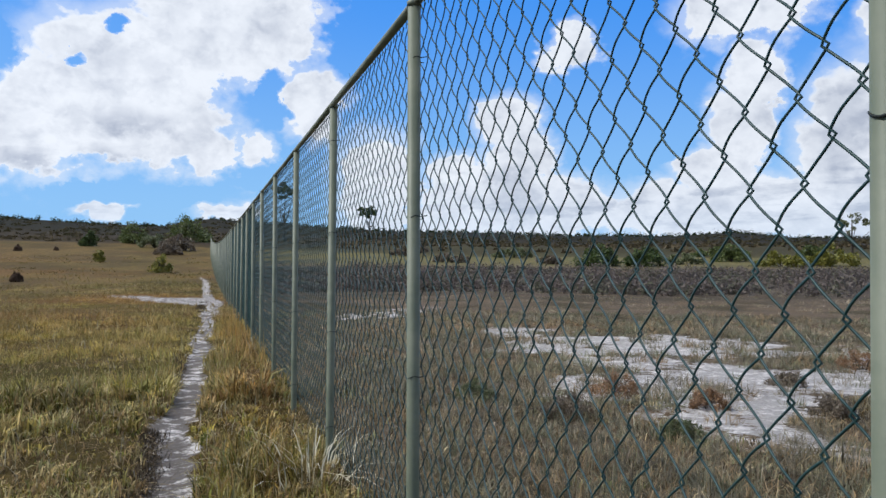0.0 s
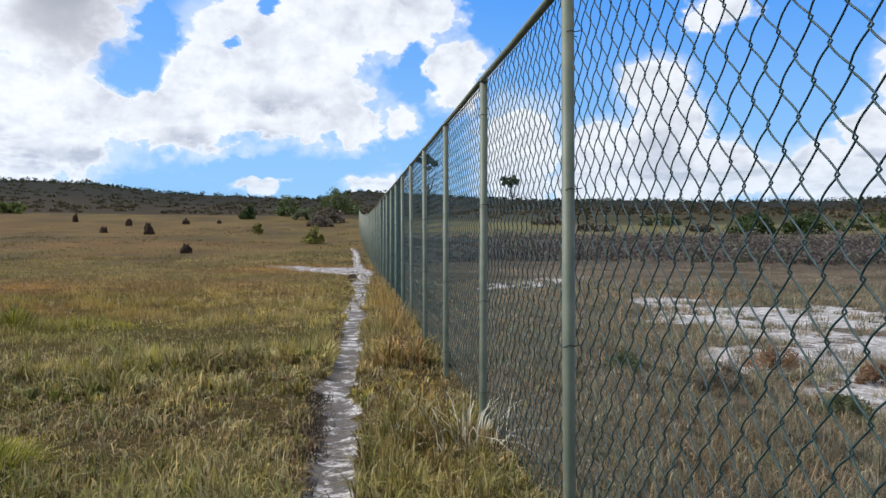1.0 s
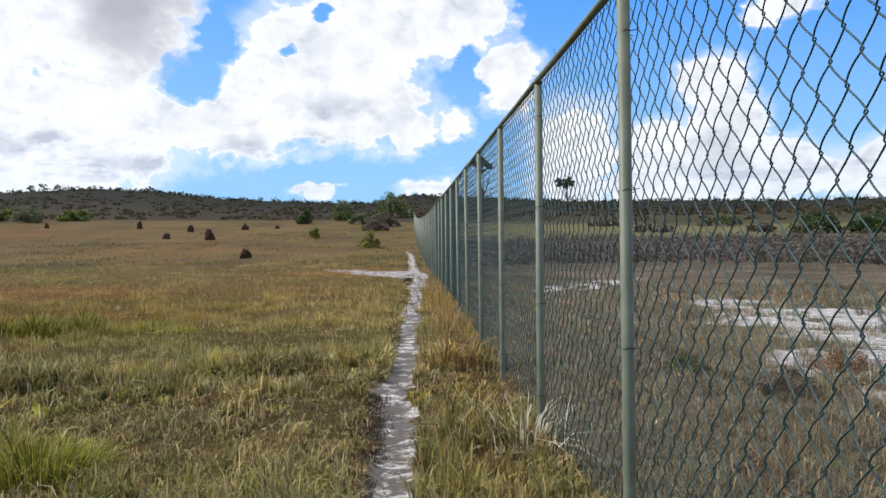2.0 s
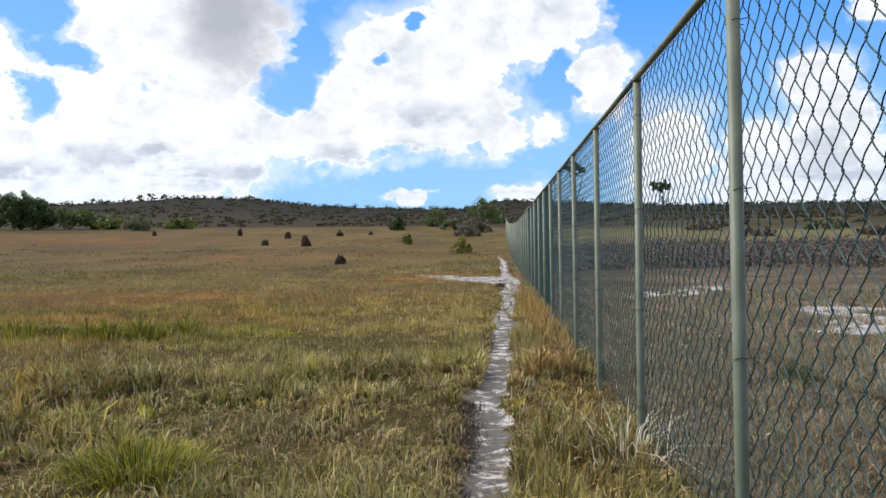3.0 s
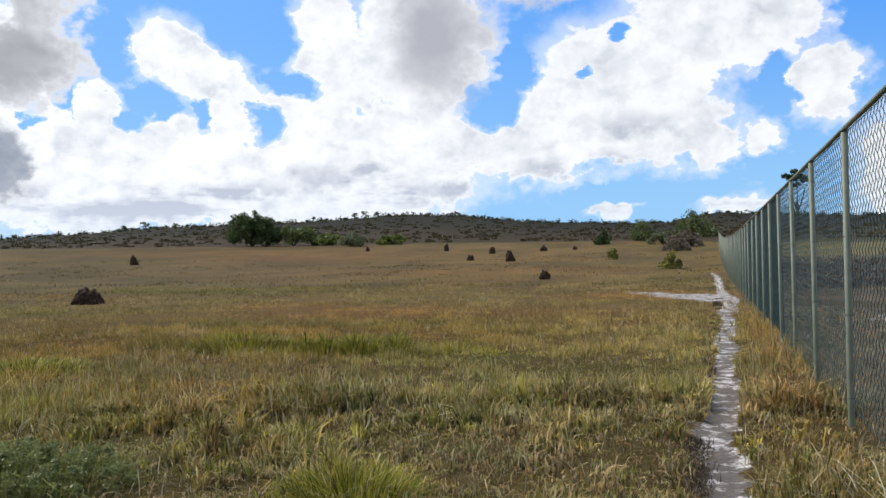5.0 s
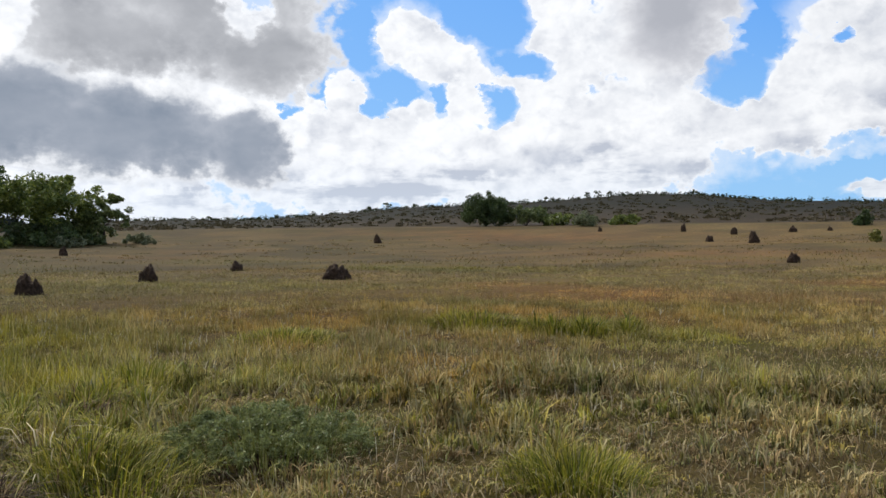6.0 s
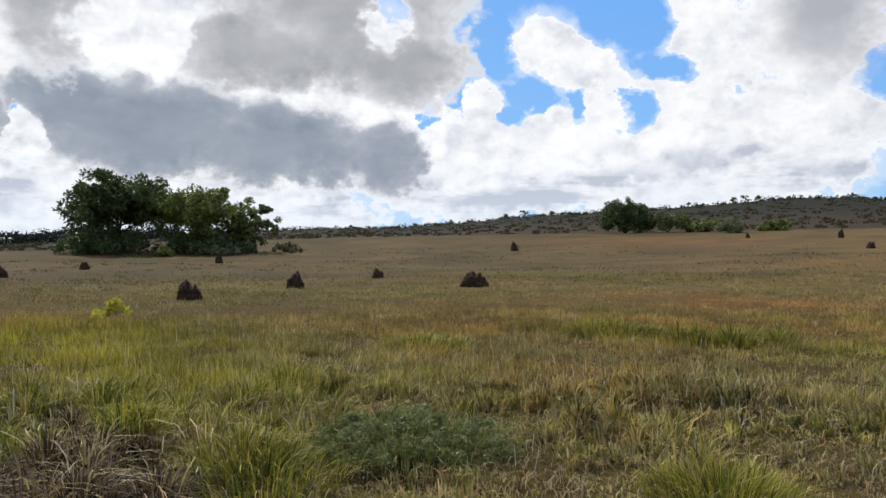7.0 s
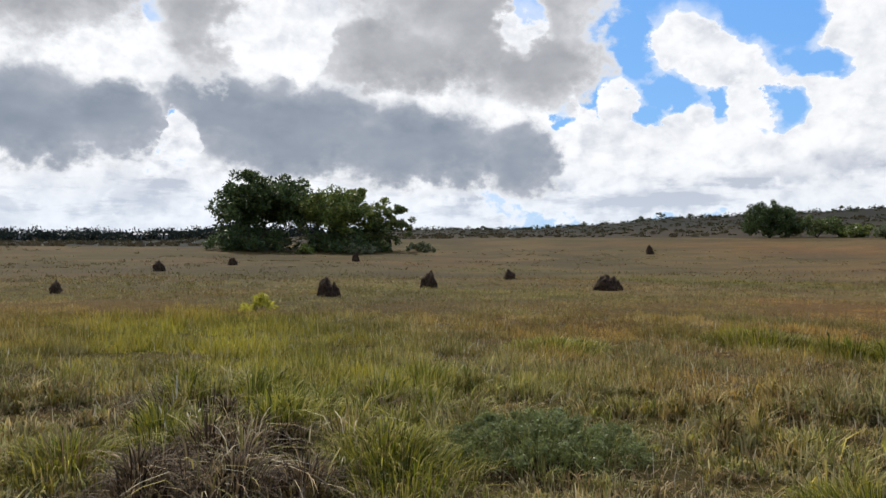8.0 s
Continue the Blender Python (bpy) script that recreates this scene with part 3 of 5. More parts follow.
    scrub = mixed(scrub, (0.045, 0.055, 0.03), np.clip((bearing(x, y) - 64) / 5, 0, 1))
    c = c * (np.array((1.20, 1.07, 0.76)) * (1 - right[:, None]) + np.array((1.04, 1.05, 1.08)) * right[:, None])
    return c * (1 - beyond[:, None]) + scrub * beyond[:, None]


def build_ground():
    az = np.unique(np.round(np.concatenate([np.arange(-180, -50, 4.0), np.arange(-50, -6, 0.7), np.arange(-6, 6, 0.2),
                                            np.arange(6, 92, 0.7), np.arange(92, 180, 4.0)]), 3))
    rad = np.concatenate([[0.35], np.geomspace(0.6, 600, 300), np.geomspace(700, 4500, 12)])
    a, r = np.meshgrid(az * D2R, rad)
    x, y = (CX - r * np.sin(a)).ravel(), (CY + r * np.cos(a)).ravel()
    n, m = len(az), len(rad)
    i, j = np.meshgrid(np.arange(n), np.arange(m - 1))
    k = (i + 1) % n
    faces = np.stack([j * n + i, (j + 1) * n + i, (j + 1) * n + k, j * n + k], -1).reshape(-1, 4)
    verts = np.stack([x, y, land(x, y)], -1)
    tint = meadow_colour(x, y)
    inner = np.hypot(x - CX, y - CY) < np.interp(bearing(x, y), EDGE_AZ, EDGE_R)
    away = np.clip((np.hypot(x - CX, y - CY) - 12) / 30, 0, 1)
    tint = tint * np.where(inner, 0.34 + 0.22 * away + 0.22 * (x > 0.75) * (1 - away), 0.30)[:, None] * np.array((1.04, 0.97, 0.85))          # thatch and soil, darkened further for the shade between tufts and scrub
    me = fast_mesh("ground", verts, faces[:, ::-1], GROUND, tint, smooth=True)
    s = me.attributes.new("sand", "FLOAT", "POINT")
    s.data.foreach_set("value", sand_at(x, y).astype(np.float32))
    bm = bmesh.new()
    bm.from_mesh(me)
    bmesh.ops.contextual_create(bm, geom=[e for e in bm.edges if e.is_boundary and all(v.index < n for v in e.verts)])
    bm.normal_update()
    bm.to_mesh(me)
    bm.free()
    tagged(new("ground", me), "grassy savanna ground with a trodden white sand path", "ground", kind="structure")


build_ground()


# ---- the chain-link fence ----
FENCE_X, BAY, TOP, POST_R = 0.6, 2.4, 2.62, 0.0285
MESH_W, MESH_H = 0.1333, 0.140


def mesh_panel(detail):
    """The woven wires of one bay, from y = 0 to BAY, built in one mesh: every wire zigzags and hooks into its neighbours."""
    coarse = 2 if detail < 0 else 1
    mesh_h = MESH_H * coarse
    step = BAY / round(BAY / (MESH_W * coarse / 2))
    wires = round(BAY / step)
    rows = int((TOP - 0.06) / mesh_h)
    per, sides, rad = {2: (6, 5, 0.0026), 1: (4, 4, 0.0025), 0: (1, 3, 0.0034), -1: (1, 3, 0.0075)}[detail]
    rng = np.random.RandomState(5)
    pts_all, faces_all, base = [], [], 0
    for w in range(wires):
        left, right = w * step - 0.008, (w + 1) * step + 0.008
        t = 0.5 + np.arange(0, rows * 2 * per) / per          # half turns
        ph = t % 2.0
        tri = np.where(ph < 1, ph, 2 - ph)
        if detail > 0:
            s = tri * tri * (3 - 2 * tri)
            tri = tri * 0.93 + s * 0.07
            depth = np.where(ph < 1, 1.0, -1.0) * np.sin(np.pi * np.minimum(ph % 1.0, 1.0)) * 0.0045
        else:
            depth = t * 0.0
        if w % 2:
            tri = 1 - tri
        bow = np.where((ph < 1) == (w % 2 == 0), 1.0, 0.25) * np.sin(np.pi * (ph % 1.0)) * 0.006 * (detail > 0)
        y = left + (right - left) * tri + bow + rng.normal(0, 0.00012, len(t)) * (detail > 0)
        z = TOP + 0.028 - t * mesh_h / 2
        y = y + 0.1 * (z - 1.8)                              # the weave leans a little
        c = np.stack([depth, y, z], -1)
        d = np.gradient(c, axis=0)
        d /= np.linalg.norm(d, axis=1)[:, None]
        u = np.cross(d, np.array([1.0, 0, 0]))
        u /= np.linalg.norm(u, axis=1)[:, None]
        v = np.cross(d, u)
        ang = np.arange(sides) * 2 * math.pi / sides
        ring = c[:, None, :] + rad * (np.cos(ang)[None, :, None] * u[:, None, :] + np.sin(ang)[None, :, None] * v[:, None, :])
        pts_all.append(ring.reshape(-1, 3))
        i, k = np.meshgrid(np.arange(len(t) - 1), np.arange(sides), indexing="ij")
        k2 = (k + 1) % sides
        faces_all.append(base + np.stack([i * sides + k, i * sides + k2, (i + 1) * sides + k2, (i + 1) * sides + k], -1).reshape(-1, 4))
        base += len(t) * sides
    return fast_mesh("mesh_panel", np.concatenate(pts_all), np.concatenate(faces_all), WIRE, smooth=True)


def post_mesh():
    bm = bmesh.new()
    tube(bm, [(0, 0, -0.5), (0, 0, 0.0), (0, 0, TOP - 0.02)], [POST_R] * 3, 20)
    tube(bm, [(0, 0, TOP - 0.03), (0, 0, TOP - 0.012), (0, 0, TOP + 0.004)], [POST_R + 0.004, POST_R + 0.004, POST_R * 0.55], 20)
    me = bpy.data.meshes.new("post")
    bm.to_mesh(me)
    bm.free()
    me.materials.append(STEEL)
    for p in me.polygons:
        p.use_smooth = len(p.vertices) == 4
    return me


def tie_mesh():
    bm = bmesh.new()
    pts = [(POST_R + 0.014, -0.036, 0.006)]
    for k in range(13):
        a = math.radians(-70 - k * 220 / 12)
        pts.append(((POST_R + 0.003) * math.cos(a), (POST_R + 0.003) * math.sin(a), 0.005 * math.sin(k * 0.9)))
    pts.append((POST_R + 0.014, 0.038, -0.004))
    tube(bm, pts, [0.0022] * len(pts), 6)
    me = bpy.data.meshes.new("tie_wire")
    bm.to_mesh(me)
    bm.free()
    me.materials.append(TIE)
    return me


def build_fence():
    fence = tagged(new("chain_link_fence"), "tall green coated chain-link fence with steel posts and top rail", "fence")
    fence.location = (FENCE_X, 0, 0)
    panels = {d: mesh_panel(d) for d in (-1, 0, 1, 2)}
    post, tie = post_mesh(), tie_mesh()
    knob = bpy.data.meshes.new("selvage")
    bm = bmesh.new()
    rng = random.Random(3)
    k = 0.0
    while k < BAY:                      # twisted wire ends along the top edge
        h = 0.02 + rng.random() * 0.012
        tube(bm, [(0.0, k, -0.03), (0.004, k + 0.007, -0.004), (-0.003, k - 0.003, h * 0.35)], [0.0026, 0.0026, 0.0018], 4)
        k += MESH_W / 2
    bm.to_mesh(knob)
    bm.free()
    knob.materials.append(WIRE)
    rail = bpy.data.meshes.new("top_rail")
    bm = bmesh.new()
    tube(bm, [(0, 0, 0), (0, BAY * 0.5, -0.004), (0, BAY, 0)], [0.0215] * 3, 12)
    bm.to_mesh(rail)
    bm.free()
    rail.materials.append(STEEL)
    for p in rail.polygons:
        p.use_smooth = len(p.vertices) == 4

    def child(name, me, y, x=0.0, z=0.0, slope=0.0):
        ob = new(name, me)
        ob.parent = fence
        ob.location = (x, y, z)
        ob.rotation_euler = (slope, 0, 0)
        return ob

    rng = random.Random(8)
    for i in range(-3, 48):
        y = i * BAY - (0.145 if i == 0 else 0)
        g0 = float(bowl(max(y + 0.9, 0))), float(bowl(max(y + BAY + 0.9, 0)))
        child("post", post, y, z=g0[0], slope=0).rotation_euler = (rng.gauss(0, 0.003), rng.gauss(0, 0.003), rng.random() * 6)
        slope = math.atan2(g0[1] - g0[0], BAY)
        child("top_rail", rail, i * BAY, x=0.0, z=TOP - 0.005 + g0[0], slope=slope)
        d = 2 if -1 <= i <= 1 else (1 if i < 6 else (0 if i < 20 else -1))
        child("mesh_panel", panels[d], i * BAY + 0.0203, x=POST_R + 0.007, z=g0[0], slope=slope)
        if i < 9:
            child("selvage", knob, i * BAY, x=POST_R + 0.004, z=TOP + g0[0], slope=slope)["kind"] = "stuff"
            for h in (2.36, 1.672, 0.982, 0.3):
                t = child("tie_wire", tie, y, z=g0[0] + h + (rng.gauss(0, 0.012) if i != 1 else 0) + (0.025 if i == 0 else 0))
                t.rotation_euler = (rng.gauss(0, 0.08), 0, rng.gauss(0, 0.1))
    bm = bmesh.new()
    tube(bm, [(0, 0, 0), (0.01, 0.012, 0.05), (-0.005, 0.03, 0.105)], [0.002, 0.002, 0.0012], 5)
    part("loose_wire", bm, WIRE, fence).location = (0.03, 4.25, TOP)


build_fence()


# ---- grass ----
def blades(name, x, y, height, width, colour, lean=0.35, seed=1, rows=2, mat=None, lift=0.0, dry=0.0):
    """One mesh of curved grass blades, with tips bleached as far as dry says."""
    rng = np.random.RandomState(seed)
    n = len(x)
    head = rng.rand(n) * 2 * math.pi
    face = head + math.pi / 2 + rng.normal(0, 0.5, n)
    bend = np.abs(rng.normal(0, lean, n)) + 0.08
    z = land(x, y) - 0.01 + lift
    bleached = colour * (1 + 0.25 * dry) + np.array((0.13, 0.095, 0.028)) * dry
    base = np.stack([x, y, z], -1)
    out = np.stack([np.cos(head), np.sin(head), np.zeros(n)], -1)
    side = np.stack([np.cos(face), np.sin(face), np.zeros(n)], -1)
    up = np.array([0, 0, 1.0])
    h, w, b = height[:, None], width[:, None] / 2, bend[:, None]
    tip = base + out * h * b * 1.1 + up * h * (1 - 0.35 * b)
    if rows == 2:
        mid = base + out * h * b * 0.35 + up * h * 0.58
        verts = np.stack([base - side * w * 0.8, base + side * w * 0.8, mid - side * w, mid + side * w, tip], 1).reshape(-1, 3)
        k = np.arange(n)[:, None] * 5
        faces = np.concatenate([k + np.array([0, 1, 3]), k + np.array([0, 3, 2]), k + np.array([2, 3, 4])], 1).reshape(-1, 3)
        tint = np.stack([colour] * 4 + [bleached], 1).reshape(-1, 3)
    elif rows == 3:
        def along(q):
            return base + out * h * b * 1.25 * q * q + up * h * (q - 0.5 * b * q ** 3)
        p1, p2, tip = along(0.4), along(0.75), along(1.0)
        verts = np.stack([base - side * w * 0.7, base + side * w * 0.7, p1 - side * w, p1 + side * w, p2 - side * w * 0.7, p2 + side * w * 0.7, tip], 1).reshape(-1, 3)
        k = np.arange(n)[:, None] * 7
        faces = np.concatenate([k + np.array(f) for f in ((0, 1, 3), (0, 3, 2), (2, 3, 5), (2, 5, 4), (4, 5, 6))], 1).reshape(-1, 3)
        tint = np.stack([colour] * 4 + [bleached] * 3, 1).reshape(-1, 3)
    else:
        verts = np.stack([base - side * w, base + side * w, tip], 1).reshape(-1, 3)
        faces = (np.arange(n)[:, None] * 3 + np.array([0, 1, 2]))
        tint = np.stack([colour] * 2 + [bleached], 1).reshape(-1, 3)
    return fast_mesh(name, verts, faces, mat or BLADES, tint)


def scatter(rng, count, r0, r1, a0=-52.0, a1=92.0, power=0.5):
    """Random places in a ring about the walk, denser towards the inside."""
    q = rng.rand(count)
    r = r0 * (r1 / r0) ** q if power == 0 else (r0 ** (2 * power) + q * (r1 ** (2 * power) - r0 ** (2 * power))) ** (1 / (2 * power))
    a = (a0 + rng.rand(count) * (a1 - a0)) * D2R
    return CX - r * np.sin(a), CY + r * np.cos(a), r


def vary(c, rng, straw=0.25, amount=0.25):
    n = len(c)
    c = c * (1 + rng.normal(0, amount, (n, 1))).clip(0.4, 1.8)
    pick = rng.rand(n) < straw
    c[pick] = c[pick] * 0.4 + np.array((0.52, 0.45, 0.27)) * 0.6 * (0.7 + 0.5 * rng.rand(pick.sum(), 1))
    pick = rng.rand(n) < 0.6 * straw + 0.04
    c[pick] = c[pick] * 0.5 + np.array((0.16, 0.22, 0.05)) * 0.5
    return c


def tufts(name, label, rng, count, r0, r1, per, power, size, tall, width, lean, seed, rows, thin, a0=-52.0, a1=92.0):
    """A ring of meadow: tufts first, then the blades round each of them."""
    tx, ty, tr = scatter(rng, count, r0, r1, a0, a1, power=power)
    swell = fbm(tx, ty, thin, 30 + seed)
    keep = (sand_at(tx, ty) < 0.42 + 0.12 * rng.rand(count)) & (rng.rand(count) < np.clip((swell - 0.39) * 7.0, 0.26, 1.0))
    keep &= np.hypot(tx + 5.6, ty - 1.45) > 0.95
    keep &= np.hypot(tx + 4.85, ty - 3.5) > 0.75
    keep &= (tx < 0.72) | (rng.rand(count) < np.where(ty < 13, 0.10, 0.45))
    tx, ty, tr, swell = tx[keep], ty[keep], tr[keep], swell[keep]
    m = len(tx)
    n = m * per
    spread = np.repeat(size * (0.35 + 0.9 * rng.rand(m)), per)
    x, y = np.repeat(tx, per) + rng.normal(0, 1, n) * spread, np.repeat(ty, per) + rng.normal(0, 1, n) * spread
    lush, rust = bumps(tx, ty, LUSH), bumps(tx, ty, RUSTY)
    strip = ((tx > 0.0) & (tx < 0.66)) * np.interp(ty, [3.5, 5.0, 8.0, 10.0], [-0.3, 0.0, 0.3, 0.45])
    h = tall * (0.45 + 1.0 * rng.rand(m) ** 1.5) * np.clip(0.3 + 3.4 * (swell - 0.36), 0.3, 1.7) * (1 + 0.9 * lush + 0.3 * rust + strip)
    h = h * (1 - 0.8 * np.exp(-((tx + 1.6) / 2.4) ** 2 - ((ty - 27.5) / 3.2) ** 2)) * np.where(tx > 0.75, 0.6, 1.0)
    h = np.repeat(h, per) * (0.45 + 0.75 * rng.rand(n))
    w = width * (0.55 + 0.9 * rng.rand(n)) * np.clip(np.repeat(tr, per) / r0 / 2.2, 0.75, 2.6)
    calm = np.clip(1.25 - tr / 26, 0.5, 1.0)
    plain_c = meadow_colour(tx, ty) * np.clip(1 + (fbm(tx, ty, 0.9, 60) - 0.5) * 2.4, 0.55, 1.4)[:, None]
    kinds = np.array(((0.41, 0.32, 0.17), (0.275, 0.178, 0.110), (0.265, 0.255, 0.135), (0.175, 0.165, 0.050)))[rng.choice(4, m, p=(0.26, 0.36, 0.24, 0.14))]
    own = (rng.rand(m) < 0.78) * 0.68 * np.clip(1 - 0.9 * lush - 0.5 * rust, 0.05, 1) * (tx < 0.75)
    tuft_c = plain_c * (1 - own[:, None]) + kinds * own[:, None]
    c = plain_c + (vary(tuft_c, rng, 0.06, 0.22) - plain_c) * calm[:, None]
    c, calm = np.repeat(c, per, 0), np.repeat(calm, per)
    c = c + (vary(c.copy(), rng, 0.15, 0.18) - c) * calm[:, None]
    pick = rng.rand(n) < 0.14 * calm
    c[pick] *= 0.4
    keep = sand_at(x, y) < 0.62
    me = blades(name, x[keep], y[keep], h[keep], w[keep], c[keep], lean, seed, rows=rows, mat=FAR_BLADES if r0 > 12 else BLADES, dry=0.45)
    tagged(new(name, me), label, "grass", kind="stuff")


def build_grass():
    rng = np.random.RandomState(21)
    tufts("meadow_grass", "olive and straw coloured savanna grass in ragged tufts", rng, 20000, 2.2, 9.6, 19, 0.5, 0.046, 0.150, 0.0085, 0.50, 2, 2, 0.7)
    tufts("meadow_grass", "olive and straw coloured savanna grass in ragged tufts", rng, 32000, 9.0, 22.0, 14, 0.5, 0.070, 0.135, 0.021, 0.55, 5, 1, 0.8)
    tufts("far_meadow_grass", "brown and olive savanna grass", rng, 34000, 14.0, 52.0, 12, 0.6, 0.15, 0.15, 0.016, 0.8, 3, 1, 1.5)
    # round and behind the walker
    tufts("meadow_grass", "olive and straw coloured savanna grass in ragged tufts", rng, 3600, 1.0, 9.0, 12, 0.6, 0.07, 0.17, 0.012, 0.8, 6, 1, 0.8, 90.0, 310.0)
    tufts("meadow_grass", "olive and straw coloured savanna grass in ragged tufts", rng, 900, 0.5, 2.3, 14, 0.7, 0.055, 0.12, 0.006, 0.85, 7, 1, 0.8)
    # pale dry stalks standing out of the tufts
    x, y, r = scatter(rng, 5000, 2.5, 20.0, power=0.6)
    keep = (sand_at(x, y) < 0.4) & (rng.rand(len(x)) < np.clip((fbm(x, y, 2.2, 40) - 0.38) * 4, 0.1, 1))
    x, y, r = x[keep], y[keep], r[keep]
    n = len(x)
    c = np.array(((0.58, 0.52, 0.38), (0.46, 0.40, 0.27), (0.62, 0.58, 0.46)))[rng.randint(0, 3, n)] * (0.75 + 0.35 * rng.rand(n, 1))
    me = blades("dry_stalks", x, y, 0.12 + 0.14 * rng.rand(n), 0.005 * np.clip(r / 6, 0.8, 2.2), c * 0.8, 0.4, 10, rows=3)
    tagged(new("dry_stalks", me), "pale dry grass stalks standing among the tufts", "grass", kind="stuff")
    # flattened dead straw between the tufts
    x, y, r = scatter(rng, 38000, 2.2, 13.0, power=0.5)
    keep = sand_at(x, y) < 0.5
    x, y = x[keep], y[keep]
    n = len(x)
    c = np.array(((0.30, 0.21, 0.11), (0.18, 0.125, 0.065), (0.38, 0.30, 0.17), (0.09, 0.065, 0.035)))[rng.randint(0, 4, n)] * (0.7 + 0.5 * rng.rand(n, 1))
    me = blades("dead_straw", x, y, 0.07 + 0.07 * rng.rand(n), 0.005 + 0.004 * rng.rand(n), c, 1.6, 9)
    tagged(new("dead_straw", me), "flattened dead straw lying between the grass tufts", "straw", kind="stuff")
    # dark litter along the western edge of the path, standing in for the edge's shadow
    y = 1.5 + 30 * rng.rand(20000) ** 1.6
    x = np.interp(y, PATH_Y, PATH_X) - 0.21 - 0.03 * y / 10 + rng.normal(0, 0.06, len(y))
    keep = rng.rand(len(y)) < np.clip((fbm(x * 0.5, y, 0.9, 50) - 0.50) * 9, 0, 1)
    x, y = x[keep], y[keep]
    n = len(x)
    c = np.array(((0.05, 0.04, 0.032), (0.085, 0.065, 0.05), (0.15, 0.115, 0.075), (0.035, 0.028, 0.022)))[rng.randint(0, 4, n)] * (0.7 + 0.5 * rng.rand(n, 1))
    me = blades("edge_shade_litter", x, y, 0.035 + 0.06 * rng.rand(n), 0.007 + 0.0007 * y, c, 1.3, 12, rows=1)
    tagged(new("edge_shade_litter", me), "dark dead grass litter standing in for shade along the sandy path", "litter", kind="stuff")
    # single tufts that stand out of the far meadow
    x, y, r = scatter(rng, 3600, 16.0, 115.0, power=0.3)
    keep = (sand_at(x, y) < 0.4) & (x < 0.3) & (rng.rand(len(x)) < np.clip((fbm(x, y, 9.0, 45) - 0.36) * 5, 0.1, 1))
    x, y, r = x[keep], y[keep], r[keep]
    m, per = len(x), 16
    c = np.array(((0.125, 0.115, 0.055), (0.155, 0.14, 0.07), (0.32, 0.27, 0.15), (0.19, 0.145, 0.085), (0.27, 0.175, 0.09)))[rng.choice(5, m, p=(0.3, 0.25, 0.15, 0.15, 0.15))]
    c = 0.5 * c + 0.5 * meadow_colour(x, y)
    wide = np.repeat(0.22 + 0.55 * rng.rand(m) ** 2, per)
    bx, by = np.repeat(x, per) + rng.normal(0, 1, m * per) * wide, np.repeat(y, per) + rng.normal(0, 1, m * per) * wide * 0.6
    me = blades("scattered_tufts", bx, by, (0.12 + 0.16 * wide) * (0.5 + 0.7 * rng.rand(m * per)), np.repeat(0.022 + 0.0011 * r, per), np.repeat(c, per, 0), 0.7, 14, rows=1, mat=FAR_BLADES)
    tagged(new("scattered_tufts", me), "darker and paler grass tufts dotted over the far meadow", "grass", kind="stuff")
    # as far as the foot of the hills
    x, y, r = scatter(rng, 26000, 47.0, 80.0, power=0.5)
    keep = (sand_at(x, y) < 0.5) & (r < 47 + 33 * rng.rand(len(x)) ** 2) & (r < np.interp(bearing(x, y), EDGE_AZ, EDGE_R)) & (rng.rand(len(x)) < np.clip((fbm(x, y, 5.0, 32) - 0.28) * 4, 0.1, 1))
    x, y, r = x[keep], y[keep], r[keep]
    h = 0.10 + 0.14 * rng.rand(len(x))
    w = 0.05 * r / 46 * (0.6 + 0.8 * rng.rand(len(x)))
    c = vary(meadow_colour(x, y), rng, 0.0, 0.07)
    me = blades("distant_grass", x, y, h, w, c, 0.6, 4, rows=1, mat=FAR_BLADES)
    tagged(new("distant_grass", me), "brown savanna grass towards the foot of the hills", "grass", kind="stuff")


build_grass()


def tussock_part(name, root, count, spread, height, width, colours, seed, lean=0.6, dome=0.0, dry=0.0):
    """The blades of one look in a large tuft, grown from one head or, where it is high, from several."""
    rng = np.random.RandomState(seed)
    x, y, z = root.location
    a, q = rng.rand(count) * 2 * math.pi, np.sqrt(rng.rand(count))
    bx, by, swell = x + np.cos(a) * q * spread, y + np.sin(a) * q * spread, dome * (1 - q * q)
    if dome > 0.15:
        heads = np.random.RandomState(int(count) % 7).normal(0, 0.55 * spread, (9, 2)).clip(-spread, spread)
        own = spread * (0.22 + 0.22 * rng.rand(9))
        k = rng.randint(0, 9, count)
        bx, by = x + heads[k, 0] + np.cos(a) * q * own[k], y + heads[k, 1] + np.sin(a) * q * own[k]
        swell = dome * (0.45 + 0.75 * rng.rand(9))[k] * (1 - q * q)
    h = height * (0.45 + 0.65 * rng.rand(count)) * (1 - 0.35 * q)
    c = np.array(colours)[rng.randint(0, len(colours), count)] * (0.75 + 0.5 * rng.rand(count, 1))
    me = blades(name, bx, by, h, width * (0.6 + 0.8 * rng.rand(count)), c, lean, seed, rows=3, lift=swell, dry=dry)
    me.transform(Matrix.Translation(-Vector((x, y, z))))
    ob = new(name, me)
    ob.parent = root
    ob["kind"] = "stuff"
    return ob


def tuft_root(label, x, y):
    root = tagged(new("grass_tuft"), label, "grass tuft", "large tufts in the meadow")
    root.location = (x, y, land_at(x, y))
    return root


